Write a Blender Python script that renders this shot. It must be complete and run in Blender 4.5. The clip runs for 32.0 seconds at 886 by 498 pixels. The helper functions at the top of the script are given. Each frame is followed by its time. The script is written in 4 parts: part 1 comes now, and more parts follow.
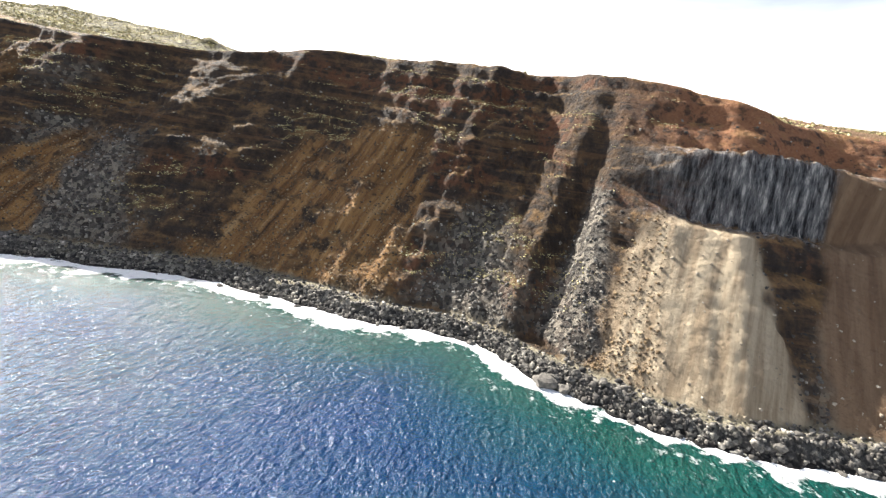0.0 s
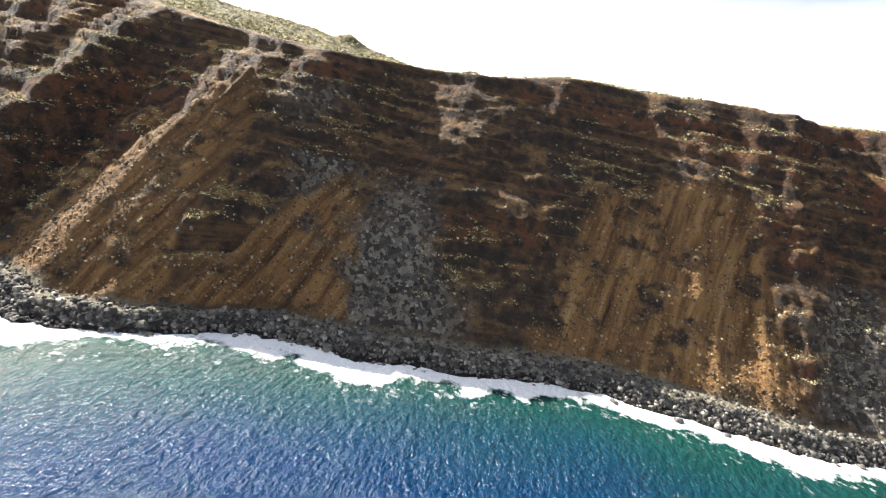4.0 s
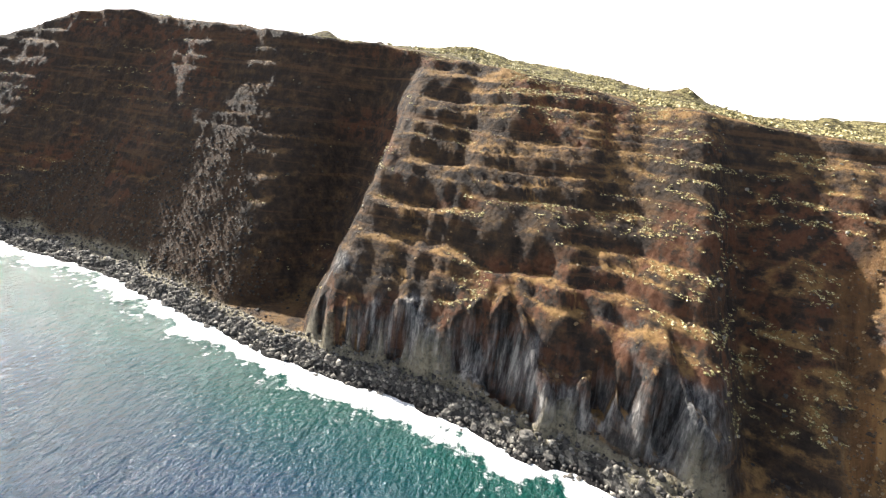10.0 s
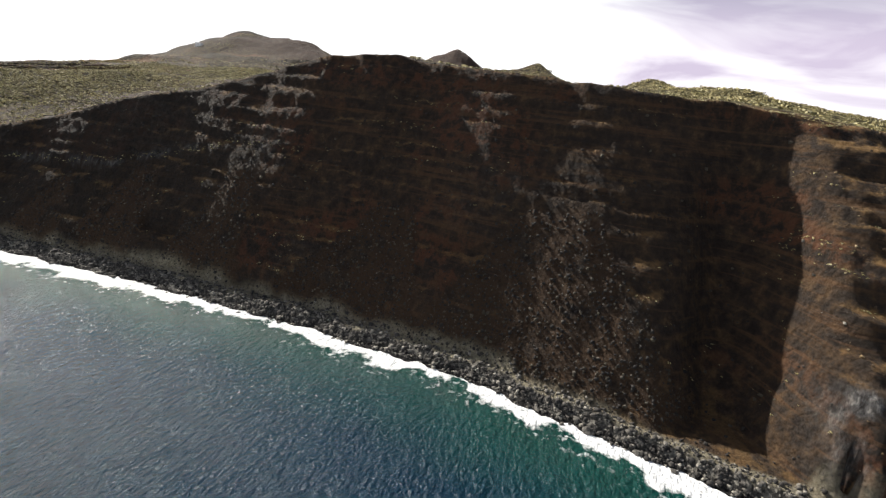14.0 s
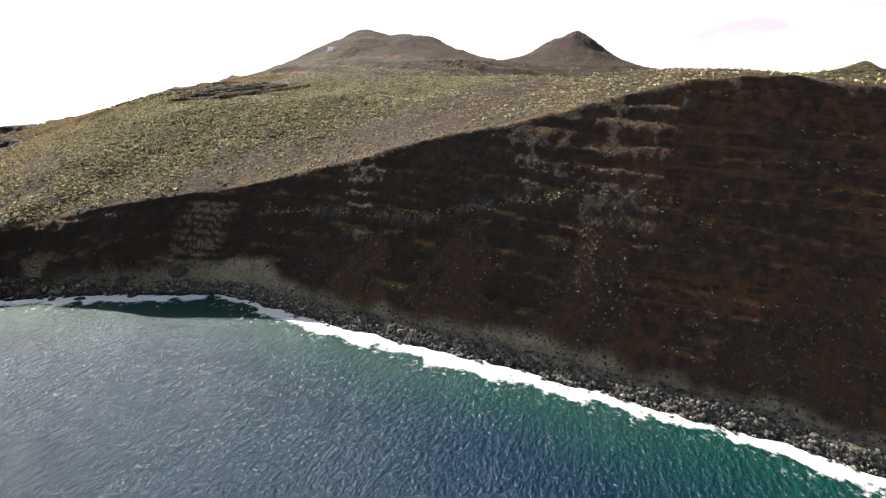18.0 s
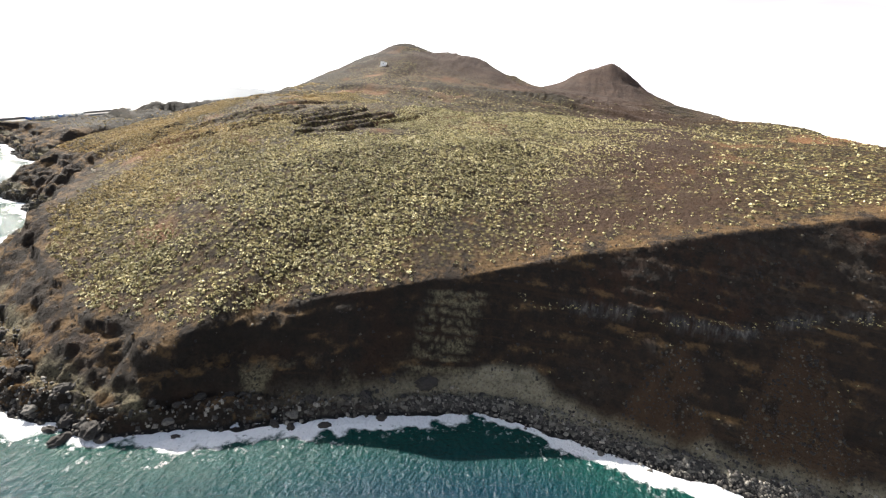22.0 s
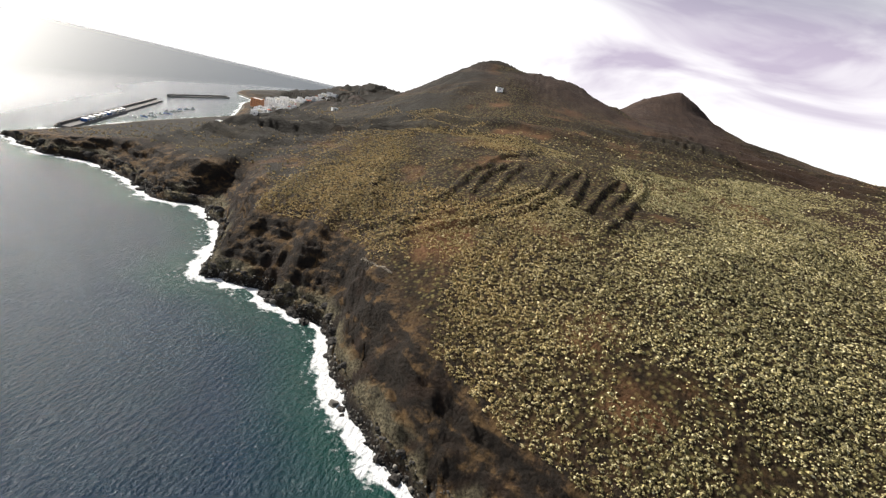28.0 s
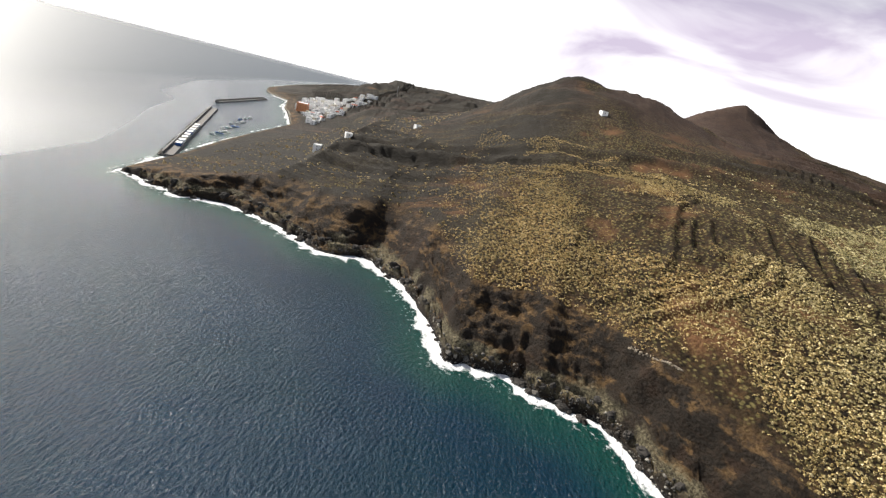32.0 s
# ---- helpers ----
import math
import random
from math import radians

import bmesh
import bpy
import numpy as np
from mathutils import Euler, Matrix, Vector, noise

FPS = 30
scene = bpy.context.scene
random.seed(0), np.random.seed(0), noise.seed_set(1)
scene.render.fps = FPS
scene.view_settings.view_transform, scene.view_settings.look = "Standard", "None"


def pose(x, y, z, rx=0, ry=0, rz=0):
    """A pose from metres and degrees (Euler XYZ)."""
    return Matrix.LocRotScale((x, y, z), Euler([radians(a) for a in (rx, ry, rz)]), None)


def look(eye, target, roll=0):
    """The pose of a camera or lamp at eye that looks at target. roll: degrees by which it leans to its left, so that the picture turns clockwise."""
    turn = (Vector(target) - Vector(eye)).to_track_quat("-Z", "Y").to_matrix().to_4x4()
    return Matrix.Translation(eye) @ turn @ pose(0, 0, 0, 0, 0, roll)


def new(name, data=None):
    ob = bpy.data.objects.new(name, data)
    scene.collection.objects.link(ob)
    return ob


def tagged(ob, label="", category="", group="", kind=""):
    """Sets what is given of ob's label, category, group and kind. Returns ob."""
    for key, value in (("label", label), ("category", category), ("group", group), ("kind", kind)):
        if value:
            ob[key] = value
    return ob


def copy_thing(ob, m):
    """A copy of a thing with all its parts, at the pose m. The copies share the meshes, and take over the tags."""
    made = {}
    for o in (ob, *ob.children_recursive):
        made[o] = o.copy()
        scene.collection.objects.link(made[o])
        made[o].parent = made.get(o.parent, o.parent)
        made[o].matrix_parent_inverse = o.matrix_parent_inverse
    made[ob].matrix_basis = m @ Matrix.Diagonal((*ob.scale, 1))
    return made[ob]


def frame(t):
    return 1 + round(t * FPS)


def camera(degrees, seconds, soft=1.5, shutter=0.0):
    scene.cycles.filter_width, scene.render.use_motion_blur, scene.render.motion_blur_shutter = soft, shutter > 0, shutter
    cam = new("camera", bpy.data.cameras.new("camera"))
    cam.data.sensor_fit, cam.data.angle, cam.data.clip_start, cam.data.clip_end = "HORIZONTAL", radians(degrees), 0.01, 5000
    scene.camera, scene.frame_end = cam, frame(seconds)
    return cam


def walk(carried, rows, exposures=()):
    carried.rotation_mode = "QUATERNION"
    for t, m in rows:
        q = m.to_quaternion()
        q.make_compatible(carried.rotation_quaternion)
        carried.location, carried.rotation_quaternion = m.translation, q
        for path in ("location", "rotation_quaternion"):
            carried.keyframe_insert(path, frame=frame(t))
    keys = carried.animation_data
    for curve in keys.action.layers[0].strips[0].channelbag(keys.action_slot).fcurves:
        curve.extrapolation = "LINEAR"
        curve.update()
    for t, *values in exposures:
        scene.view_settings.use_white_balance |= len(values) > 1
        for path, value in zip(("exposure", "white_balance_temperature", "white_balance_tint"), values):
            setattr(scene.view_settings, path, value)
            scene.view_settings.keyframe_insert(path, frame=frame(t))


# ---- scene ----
cam = camera(85.37, 32.0, soft=1.3)
# seconds, place (x, y, z), heading clockwise from +y, tilt up, lean
ROWS = [
    (0.0, 20.9, -5.6, 53.1, 74.09, -11.18, 9.11), (0.5, 20.5, 11.4, 53.7, 74.94, -10.50, 9.79), (1.0, 20.2, 28.5, 54.4, 75.37, -10.63, 10.71),
    (1.5, 19.8, 45.5, 55.1, 76.19, -10.83, 11.88), (2.0, 19.5, 62.5, 55.7, 76.98, -11.04, 12.71), (2.5, 19.1, 79.6, 56.4, 78.36, -12.23, 13.32),
    (3.0, 18.8, 96.6, 57.1, 78.45, -11.94, 13.68), (3.5, 18.5, 113.7, 57.8, 79.40, -12.16, 13.89), (5.5, 17.6, 182.0, 60.8, 72.33, -16.19, 3.43),
    (6.0, 17.3, 199.2, 61.7, 73.47, -16.16, 4.02), (6.5, 17.1, 216.4, 62.6, 73.97, -15.85, 5.49), (7.0, 16.8, 233.7, 63.5, 73.64, -15.65, 6.33),
    (7.5, 16.5, 250.9, 64.5, 74.28, -16.06, 6.16), (8.0, 16.2, 268.2, 65.5, 75.94, -16.21, 6.51), (8.5, 15.8, 285.5, 66.6, 77.07, -16.63, 7.65),
    (9.0, 15.4, 302.9, 67.7, 77.23, -16.90, 8.01), (9.5, 15.0, 320.2, 69.0, 76.28, -16.27, 6.88), (10.0, 14.5, 337.5, 70.2, 76.94, -14.20, 7.45),
    (10.5, 14.0, 354.8, 71.5, 77.17, -10.11, 8.25), (11.0, 13.5, 372.1, 72.9, 78.41, -8.51, 8.75), (11.5, 12.9, 389.4, 74.3, 78.21, -9.80, 8.28),
    (12.0, 12.4, 406.6, 75.7, 77.57, -12.07, 8.04), (12.5, 11.9, 423.9, 77.1, 75.02, -12.93, 7.64), (13.0, 11.4, 441.1, 78.6, 75.54, -13.89, 8.59),
    (13.5, 10.9, 458.4, 80.0, 76.43, -14.56, 8.34), (15.5, 9.2, 528.0, 85.9, 68.53, -15.63, 2.66), (16.0, 8.9, 545.6, 87.4, 68.18, -15.12, 4.04),
    (16.5, 8.5, 563.3, 88.8, 67.99, -14.54, 4.88), (17.0, 8.2, 581.1, 90.3, 68.07, -15.05, 4.52), (17.5, 7.9, 599.0, 91.8, 68.53, -16.08, 4.13),
    (18.0, 7.6, 617.0, 93.2, 68.89, -17.78, 3.82), (18.5, 7.3, 635.1, 94.7, 68.53, -19.22, 4.20), (19.0, 7.0, 653.3, 96.2, 68.18, -19.51, 4.85),
    (19.5, 6.7, 671.6, 97.7, 68.97, -19.25, 5.12), (20.0, 6.4, 689.9, 99.2, 70.41, -19.41, 5.22), (20.5, 6.2, 708.3, 100.7, 72.02, -19.37, 5.79),
    (21.0, 5.9, 726.7, 102.3, 73.14, -18.34, 7.04), (21.5, 5.6, 745.3, 103.9, 73.92, -16.84, 8.07), (22.0, 5.3, 763.9, 105.5, 74.80, -16.55, 8.61),
    (22.5, 5.0, 782.5, 107.1, 75.67, -17.27, 9.37), (23.0, 4.7, 801.3, 108.7, 75.86, -17.49, 9.35), (23.5, 4.4, 820.1, 110.3, 76.63, -17.51, 9.47),
    (24.0, 4.2, 838.9, 111.9, 77.49, -17.34, 10.33), (24.5, 4.0, 857.9, 113.5, 78.04, -16.39, 11.30), (25.0, 3.8, 876.9, 115.1, 78.71, -14.89, 11.27),
    (25.5, 3.6, 896.0, 116.6, 79.21, -14.78, 11.63), (26.0, 3.5, 915.1, 118.2, 79.23, -14.84, 12.10), (26.5, 3.4, 934.3, 119.7, 79.38, -15.05, 12.54),
    (28.5, 3.3, 1011.8, 125.8, 82.14, -17.65, 13.14), (29.0, 3.2, 1031.3, 127.2, 82.18, -17.08, 13.76), (29.5, 3.2, 1050.8, 128.7, 82.69, -16.96, 13.54),
    (30.0, 3.2, 1070.4, 130.2, 82.99, -17.65, 13.16), (30.5, 3.2, 1089.9, 131.6, 83.26, -18.89, 12.76), (31.0, 3.2, 1109.5, 133.1, 83.23, -19.90, 12.82),
    (31.5, 3.2, 1129.1, 134.5, 83.28, -19.31, 13.44), (32.0, 3.2, 1148.7, 136.0, 84.02, -18.56, 13.88),
]


def aim(x, y, z, heading, tilt, lean):
    a, b = radians(heading), radians(tilt)
    way = Vector((math.sin(a) * math.cos(b), math.cos(a) * math.cos(b), math.sin(b)))
    eye = Vector((x, y, z))
    return look(eye, eye + way, lean)


EXPOSURES = [(0.0, 1.85), (6.0, 1.85), (9.0, 1.95), (10.5, 1.55), (11.5, 0.75), (13.0, 0.6), (16.0, 0.8), (19.0, 1.25), (23.0, 1.45), (26.0, 0.6), (29.0, 0.4), (32.0, 0.6)]
walk(cam, [(r[0], aim(*r[1:])) for r in ROWS], EXPOSURES)

# ---- light ----
SUN_HEADING, SUN_HEIGHT = 31.0, 34.5
world = bpy.data.worlds.new("sky")
scene.world = world
world.use_nodes = True
wn = world.node_tree
wn.nodes.clear()
sky = wn.nodes.new("ShaderNodeTexSky")
sky.sky_type, sky.sun_disc = "NISHITA", False
sky.sun_elevation, sky.sun_rotation = radians(SUN_HEIGHT), radians(SUN_HEADING)
sky.air_density, sky.dust_density = 1.0, 3.0
wbg = wn.nodes.new("ShaderNodeBackground")
wbg.inputs["Strength"].default_value = 0.051
wout = wn.nodes.new("ShaderNodeOutputWorld")
# white haze and cloud low down, thinning upwards to open sky
wco = wn.nodes.new("ShaderNodeTexCoord")
wmap = wn.nodes.new("ShaderNodeMapping")
wmap.inputs["Scale"].default_value = (1.6, 1.6, 6.0)
wnoise = wn.nodes.new("ShaderNodeTexNoise")
wnoise.inputs["Scale"].default_value, wnoise.inputs["Detail"].default_value, wnoise.inputs["Distortion"].default_value = 1.7, 6.0, 0.6
wramp = wn.nodes.new("ShaderNodeValToRGB")
wramp.color_ramp.elements[0].position, wramp.color_ramp.elements[1].position = 0.34, 0.58
wramp.color_ramp.elements[0].color, wramp.color_ramp.elements[1].color = (9.2, 8.1, 10.2, 1), (18.5, 18.3, 18.3, 1)
wsep = wn.nodes.new("ShaderNodeSeparateXYZ")
wlow = wn.nodes.new("ShaderNodeMapRange")
wlow.interpolation_type = "SMOOTHSTEP"
for key, val in zip(("From Min", "From Max", "To Min", "To Max"), (0.17, 0.36, 1.0, 0.03)):
    wlow.inputs[key].default_value = val
wbank = wn.nodes.new("ShaderNodeVectorMath")
wbank.operation, wbank.inputs[1].default_value = "DOT_PRODUCT", (0.85, -0.52, 0.1)
wside = wn.nodes.new("ShaderNodeMapRange")
wside.interpolation_type = "SMOOTHSTEP"
for key, val in zip(("From Min", "From Max", "To Min", "To Max"), (0.62, 0.95, 0.42, 0.0)):
    wside.inputs[key].default_value = val
wsum = wn.nodes.new("ShaderNodeMath")
wmix = wn.nodes.new("ShaderNodeMixRGB")
for a, b in ((wco.outputs["Generated"], wmap.inputs["Vector"]), (wmap.outputs["Vector"], wnoise.inputs["Vector"]),
             (wco.outputs["Generated"], wsep.inputs[0]), (wsep.outputs["Z"], wlow.inputs["Value"]),
             (wco.outputs["Generated"], wbank.inputs[0]), (wbank.outputs["Value"], wside.inputs["Value"]),
             (wnoise.outputs["Fac"], wsum.inputs[0]), (wside.outputs["Result"], wsum.inputs[1]), (wsum.outputs[0], wramp.inputs["Fac"]), (wramp.outputs["Color"], wmix.inputs["Color2"]),
             (wlow.outputs["Result"], wmix.inputs["Fac"]),
             (sky.outputs["Color"], wmix.inputs["Color1"]), (wmix.outputs["Color"], wbg.inputs["Color"]),
             (wbg.outputs["Background"], wout.inputs["Surface"])):
    wn.links.new(a, b)

sun = new("sun", bpy.data.lights.new("sun", "SUN"))
sun.data.energy, sun.data.angle, sun.data.color = 5.0, radians(0.6), (1.0, 0.95, 0.87)
sh, sv = radians(SUN_HEADING), radians(SUN_HEIGHT)
sun.matrix_world = look((math.sin(sh) * math.cos(sv) * 900, math.cos(sh) * math.cos(sv) * 900, math.sin(sv) * 900), (0, 0, 0))


# ---- noise for shaping the ground ----
def lattice(ix, iy, seed):
    h = (ix.astype(np.int64) * 374761393 + iy.astype(np.int64) * 668265263 + seed * 1442695041) & 0x7FFFFFFF
    h = ((h ^ (h >> 13)) * 1274126177) & 0x7FFFFFFF
    h = (h ^ (h >> 16)) & 0xFFFF
    return h / 65535.0


def smooth_noise(x, y, seed=0):
    fx, fy = np.floor(x), np.floor(y)
    u, v = x - fx, y - fy
    u, v = u * u * (3 - 2 * u), v * v * (3 - 2 * v)
    a, b = lattice(fx, fy, seed), lattice(fx + 1, fy, seed)
    c, d = lattice(fx, fy + 1, seed), lattice(fx + 1, fy + 1, seed)
    return (a * (1 - u) + b * u) * (1 - v) + (c * (1 - u) + d * u) * v - 0.5


def fractal(x, y, seed=0, octaves=4, gain=0.5):
    total, amp = 0.0, 1.0
    for k in range(octaves):
        total = total + amp * smooth_noise(x * 2 ** k + 17.3 * k, y * 2 ** k - 9.1 * k, seed + k)
        amp *= gain
    return total


def ridged(x, y, seed=0, octaves=3):
    total, amp = 0.0, 1.0
    for k in range(octaves):
        total = total + amp * (1 - 4 * np.abs(smooth_noise(x * 2 ** k + 5.7 * k, y * 2 ** k, seed + k)))
        amp *= 0.5
    return total


def ease(a, b, x):
    t = np.clip((x - a) / (b - a), 0, 1)
    return t * t * (3 - 2 * t)


# ---- the lie of the land: shore, foot, rim and slope above, along the coast (y) ----
SHORE_Y = (-1500, -300, -115, -72, -47, -35, -21, -9, 6, 18, 33, 50, 64, 81, 103, 128, 144, 164, 178, 193, 206, 218, 229, 245, 265, 280, 291, 303,
           318, 337, 352, 375, 391, 414, 430, 445, 461, 484, 502, 530, 564, 600, 636, 690, 732, 781, 799, 817, 834, 851, 862, 872, 886, 910, 938,
           959, 988, 1005, 1026, 1040, 1055, 1065, 1077, 1087, 1113, 1130, 1160, 1172, 1182, 1207, 1227, 1243, 1260, 1304, 1343, 1384, 1428, 1483,
           1500, 1530, 1570, 1650, 1700, 1770, 1870, 1950, 2050, 2200, 2300, 4000)
SHORE_X = (180, 150, 140, 138, 133, 132, 136, 139, 148, 158, 156, 150, 150, 149, 148, 142, 134, 127, 124, 121, 115, 103, 97, 95, 101, 103, 101, 103,
           110, 115, 118, 124, 126, 130, 133, 138, 143, 149, 153, 157, 160, 161, 163, 160, 160, 160, 149, 139, 128, 113, 107, 97, 91, 87, 94,
           107, 118, 128, 150, 166, 180, 200, 222, 216, 225, 234, 229, 268, 279, 308, 322, 338, 323, 343, 364, 363, 358, 372,
           470, 600, 860, 1000, 1080, 1230, 1300, 1450, 1850, 2700, 4000, 9000)
RIM_Y = (-1500, -89, -46, -24, 0, 50, 100, 140, 160, 185, 210, 240, 280, 325, 350, 370, 390, 410, 430, 480, 510, 550, 575, 602, 630, 650, 665,
         690, 710, 730, 757, 770, 783, 800, 815, 832, 848, 860, 880, 905, 935, 1000, 1060, 1120, 1180, 1260, 1350, 1450, 1500, 1600, 1800)
RIM_Z = (74, 82, 88, 92, 94, 95, 95, 93, 88, 84, 81, 80, 83, 88, 91, 94, 97, 101, 102, 102, 104, 107, 108, 104, 95, 89, 84,
         77, 71, 64, 57, 52, 48, 44, 40, 37, 31, 27, 22, 18, 16, 20, 32, 36, 30, 24, 20, 14, 9, 5, 4)
RUN_Y = (-1500, 0, 200, 325, 430, 455, 480, 630, 680, 710, 750, 785, 815, 880, 910, 935, 1000, 1060, 1150, 1250, 1400, 1500, 1800)
RUN_D = (90, 90, 90, 84, 84, 72, 66, 63, 57, 48, 38, 29, 24, 22, 20, 17, 24, 34, 36, 30, 24, 18, 40)
RISE_Y = (-1500, -150, 0, 100, 200, 300, 370, 430, 500, 600, 650, 720, 800, 900, 1000, 1100, 1200, 1300, 1500, 1800)
RISE_150 = (20, 26, 16, 14, 17, 24, 25, 18, 8, 8, 18, 34, 46, 62, 56, 36, 24, 16, 8, 4)
RISE_400 = (26, 34, 22, 22, 28, 32, 30, 22, 14, 22, 36, 58, 84, 96, 92, 66, 44, 28, 18, 8)
# where along the coast each stretch of rock belongs
ALONG_Y = (-1500, -62, -12, 5, 60, 110, 168, 237, 290, 405, 425, 633, 737, 794, 864, 930, 1040, 1800)
ALONG_AT = (-1500, -88, -38, -20, 80, 128, 182, 253, 306, 432, 449, 664, 761, 812, 868, 930, 1030, 1800)


def shore_line(y):
    soft = np.where(y < 1470, 7.0, 0.0)
    return sum(0.2 * np.interp(y + s * soft, SHORE_Y, SHORE_X) for s in (-1, -0.5, 0, 0.5, 1))


def shore_x(y):
    wob = 3.0 * fractal(y / 14.0, y * 0, 3, 3) * ease(-200, -100, y) * (1 - ease(1600, 1700, y))
    rough_part = ease(930, 990, y) * (1 - ease(1480, 1500, y))
    bite = 8.5 * fractal(y / 32.0, y * 0 + 4, 8, 4) * rough_part + 5.0 * ridged(y / 17.0, y * 0 + 7, 9, 2) * rough_part * fractal(y / 45.0, y * 0 + 3, 10, 2)
    return shore_line(y) + wob + bite


def gentle(y, at, values, soft):
    return sum(0.2 * np.interp(y + s * soft, at, values) for s in (-1, -0.5, 0, 0.5, 1))


def beach_width(y):
    return np.maximum(4.0, 8.5 + 4 * fractal(y / 40.0, y * 0 + 2, 5, 2) - 3 * ease(900, 1000, y) + 14 * fractal(y / 26.0, y * 0 + 2, 6, 2) * ease(780, 850, y))


FANS = (  # middle, foot left, foot right, apex height, apex half width
    (-66, -92, -36, 48, 14), (-122, -168, -94, 62, 16), (97, 58, 140, 60, 17), (128, 116, 146, 52, 5), (259, 233, 293, 60, 3), (212, 188, 236, 38, 7),
    (505, 452, 560, 56, 14), (575, 548, 626, 44, 10), (655, 632, 680, 50, 8), (705, 684, 728, 42, 6), (742, 728, 764, 34, 4))
HILLS = (  # x, y, height, spread across, spread along
    (810, 1110, 84, 250, 225), (790, 975, 24, 100, 90), (1035, 772, 82, 140, 135), (342, 515, 12, 26, 20), (393, 443, 9, 26, 20), (339, 200, 7, 22, 18),
    (323, 281, 9, 24, 18), (300, 400, 5, 40, 26), (760, 900, 12, 90, 70), (900, 620, 10, 200, 120), (1500, 900, 20, 300, 200), (1250, 1300, 26, 150, 120),
    (420, 30, 5, 60, 50), (600, 560, 6, 50, 40), (1650, 1600, 75, 330, 230), (1300, 1520, 26, 200, 120))


def fan_weight(y, z):
    w = np.zeros_like(y)
    for mid, lo, hi, top, half in FANS:
        up = np.clip(z / top, 0, 1.3)
        edge = 5.0 * fractal(y / 9.0 + mid, z / 9.0, 31, 3)
        left, right = lo + (mid - half - lo) * up, hi + (mid + half - hi) * up
        inside = np.minimum(y - left, right - y) + edge
        w = np.maximum(w, ease(-1.0, 2.5, inside) * (1 - ease(top * 0.94, top * 1.06, z + edge)))
    return w


def riser(z, low, high, weight, lean=0.0):
    m = np.clip((z - low) / (high - low), 0, 1)
    steep = low + (high - low) * ease(0.42, 0.6, m + lean)
    return np.where((z > low) & (z < high), z * (1 - weight) + steep * weight, z)


FOLDS = (  # hairpin ridges of buckled lava, as bends in the plan
    ((261, 1093), (276, 1080), (280, 1065)), ((273, 1062), (277, 1046), (284, 1031)), ((299, 1065), (294, 1051), (306, 1040), (354, 1034), (368, 1023)),
    ((370, 1028), (398, 1020), (433, 996)), ((309, 1027), (336, 1026), (372, 1015)), ((315, 1012), (348, 1010), (372, 1003)),
    ((291, 1008), (302, 995), (320, 984), (369, 980)), ((282, 998), (297, 983), (366, 967), (397, 956), (372, 954), (305, 966)),
    ((304, 955), (358, 942), (390, 928), (371, 924), (320, 941)), ((400, 918), (392, 907), (334, 924), (275, 945)), ((253, 1073), (268, 1028), (276, 1010)))


def fold_distance(x, y):
    """Metres to the nearest fold ridge; far away counts as 99."""
    out = np.full(np.shape(x), 99.0)
    near = (x > 235) & (x < 450) & (y > 890) & (y < 1110)
    px, py = x[near], y[near]
    best = np.full(px.shape, 99.0)
    for bends in FOLDS:
        line = np.array(bends, float)
        for _ in range(2):
            a, b = line[:-1], line[1:]
            line = np.concatenate([line[:1], np.stack([0.75 * a + 0.25 * b, 0.25 * a + 0.75 * b], 1).reshape(-1, 2), line[-1:]])
        for (ax, ay), (bx, by) in zip(line[:-1], line[1:]):
            ux, uy = bx - ax, by - ay
            k = np.clip(((px - ax) * ux + (py - ay) * uy) / max(ux * ux + uy * uy, 1e-6), 0, 1)
            best = np.minimum(best, np.hypot(px - ax - k * ux, py - ay - k * uy))
    out[near] = best
    return out


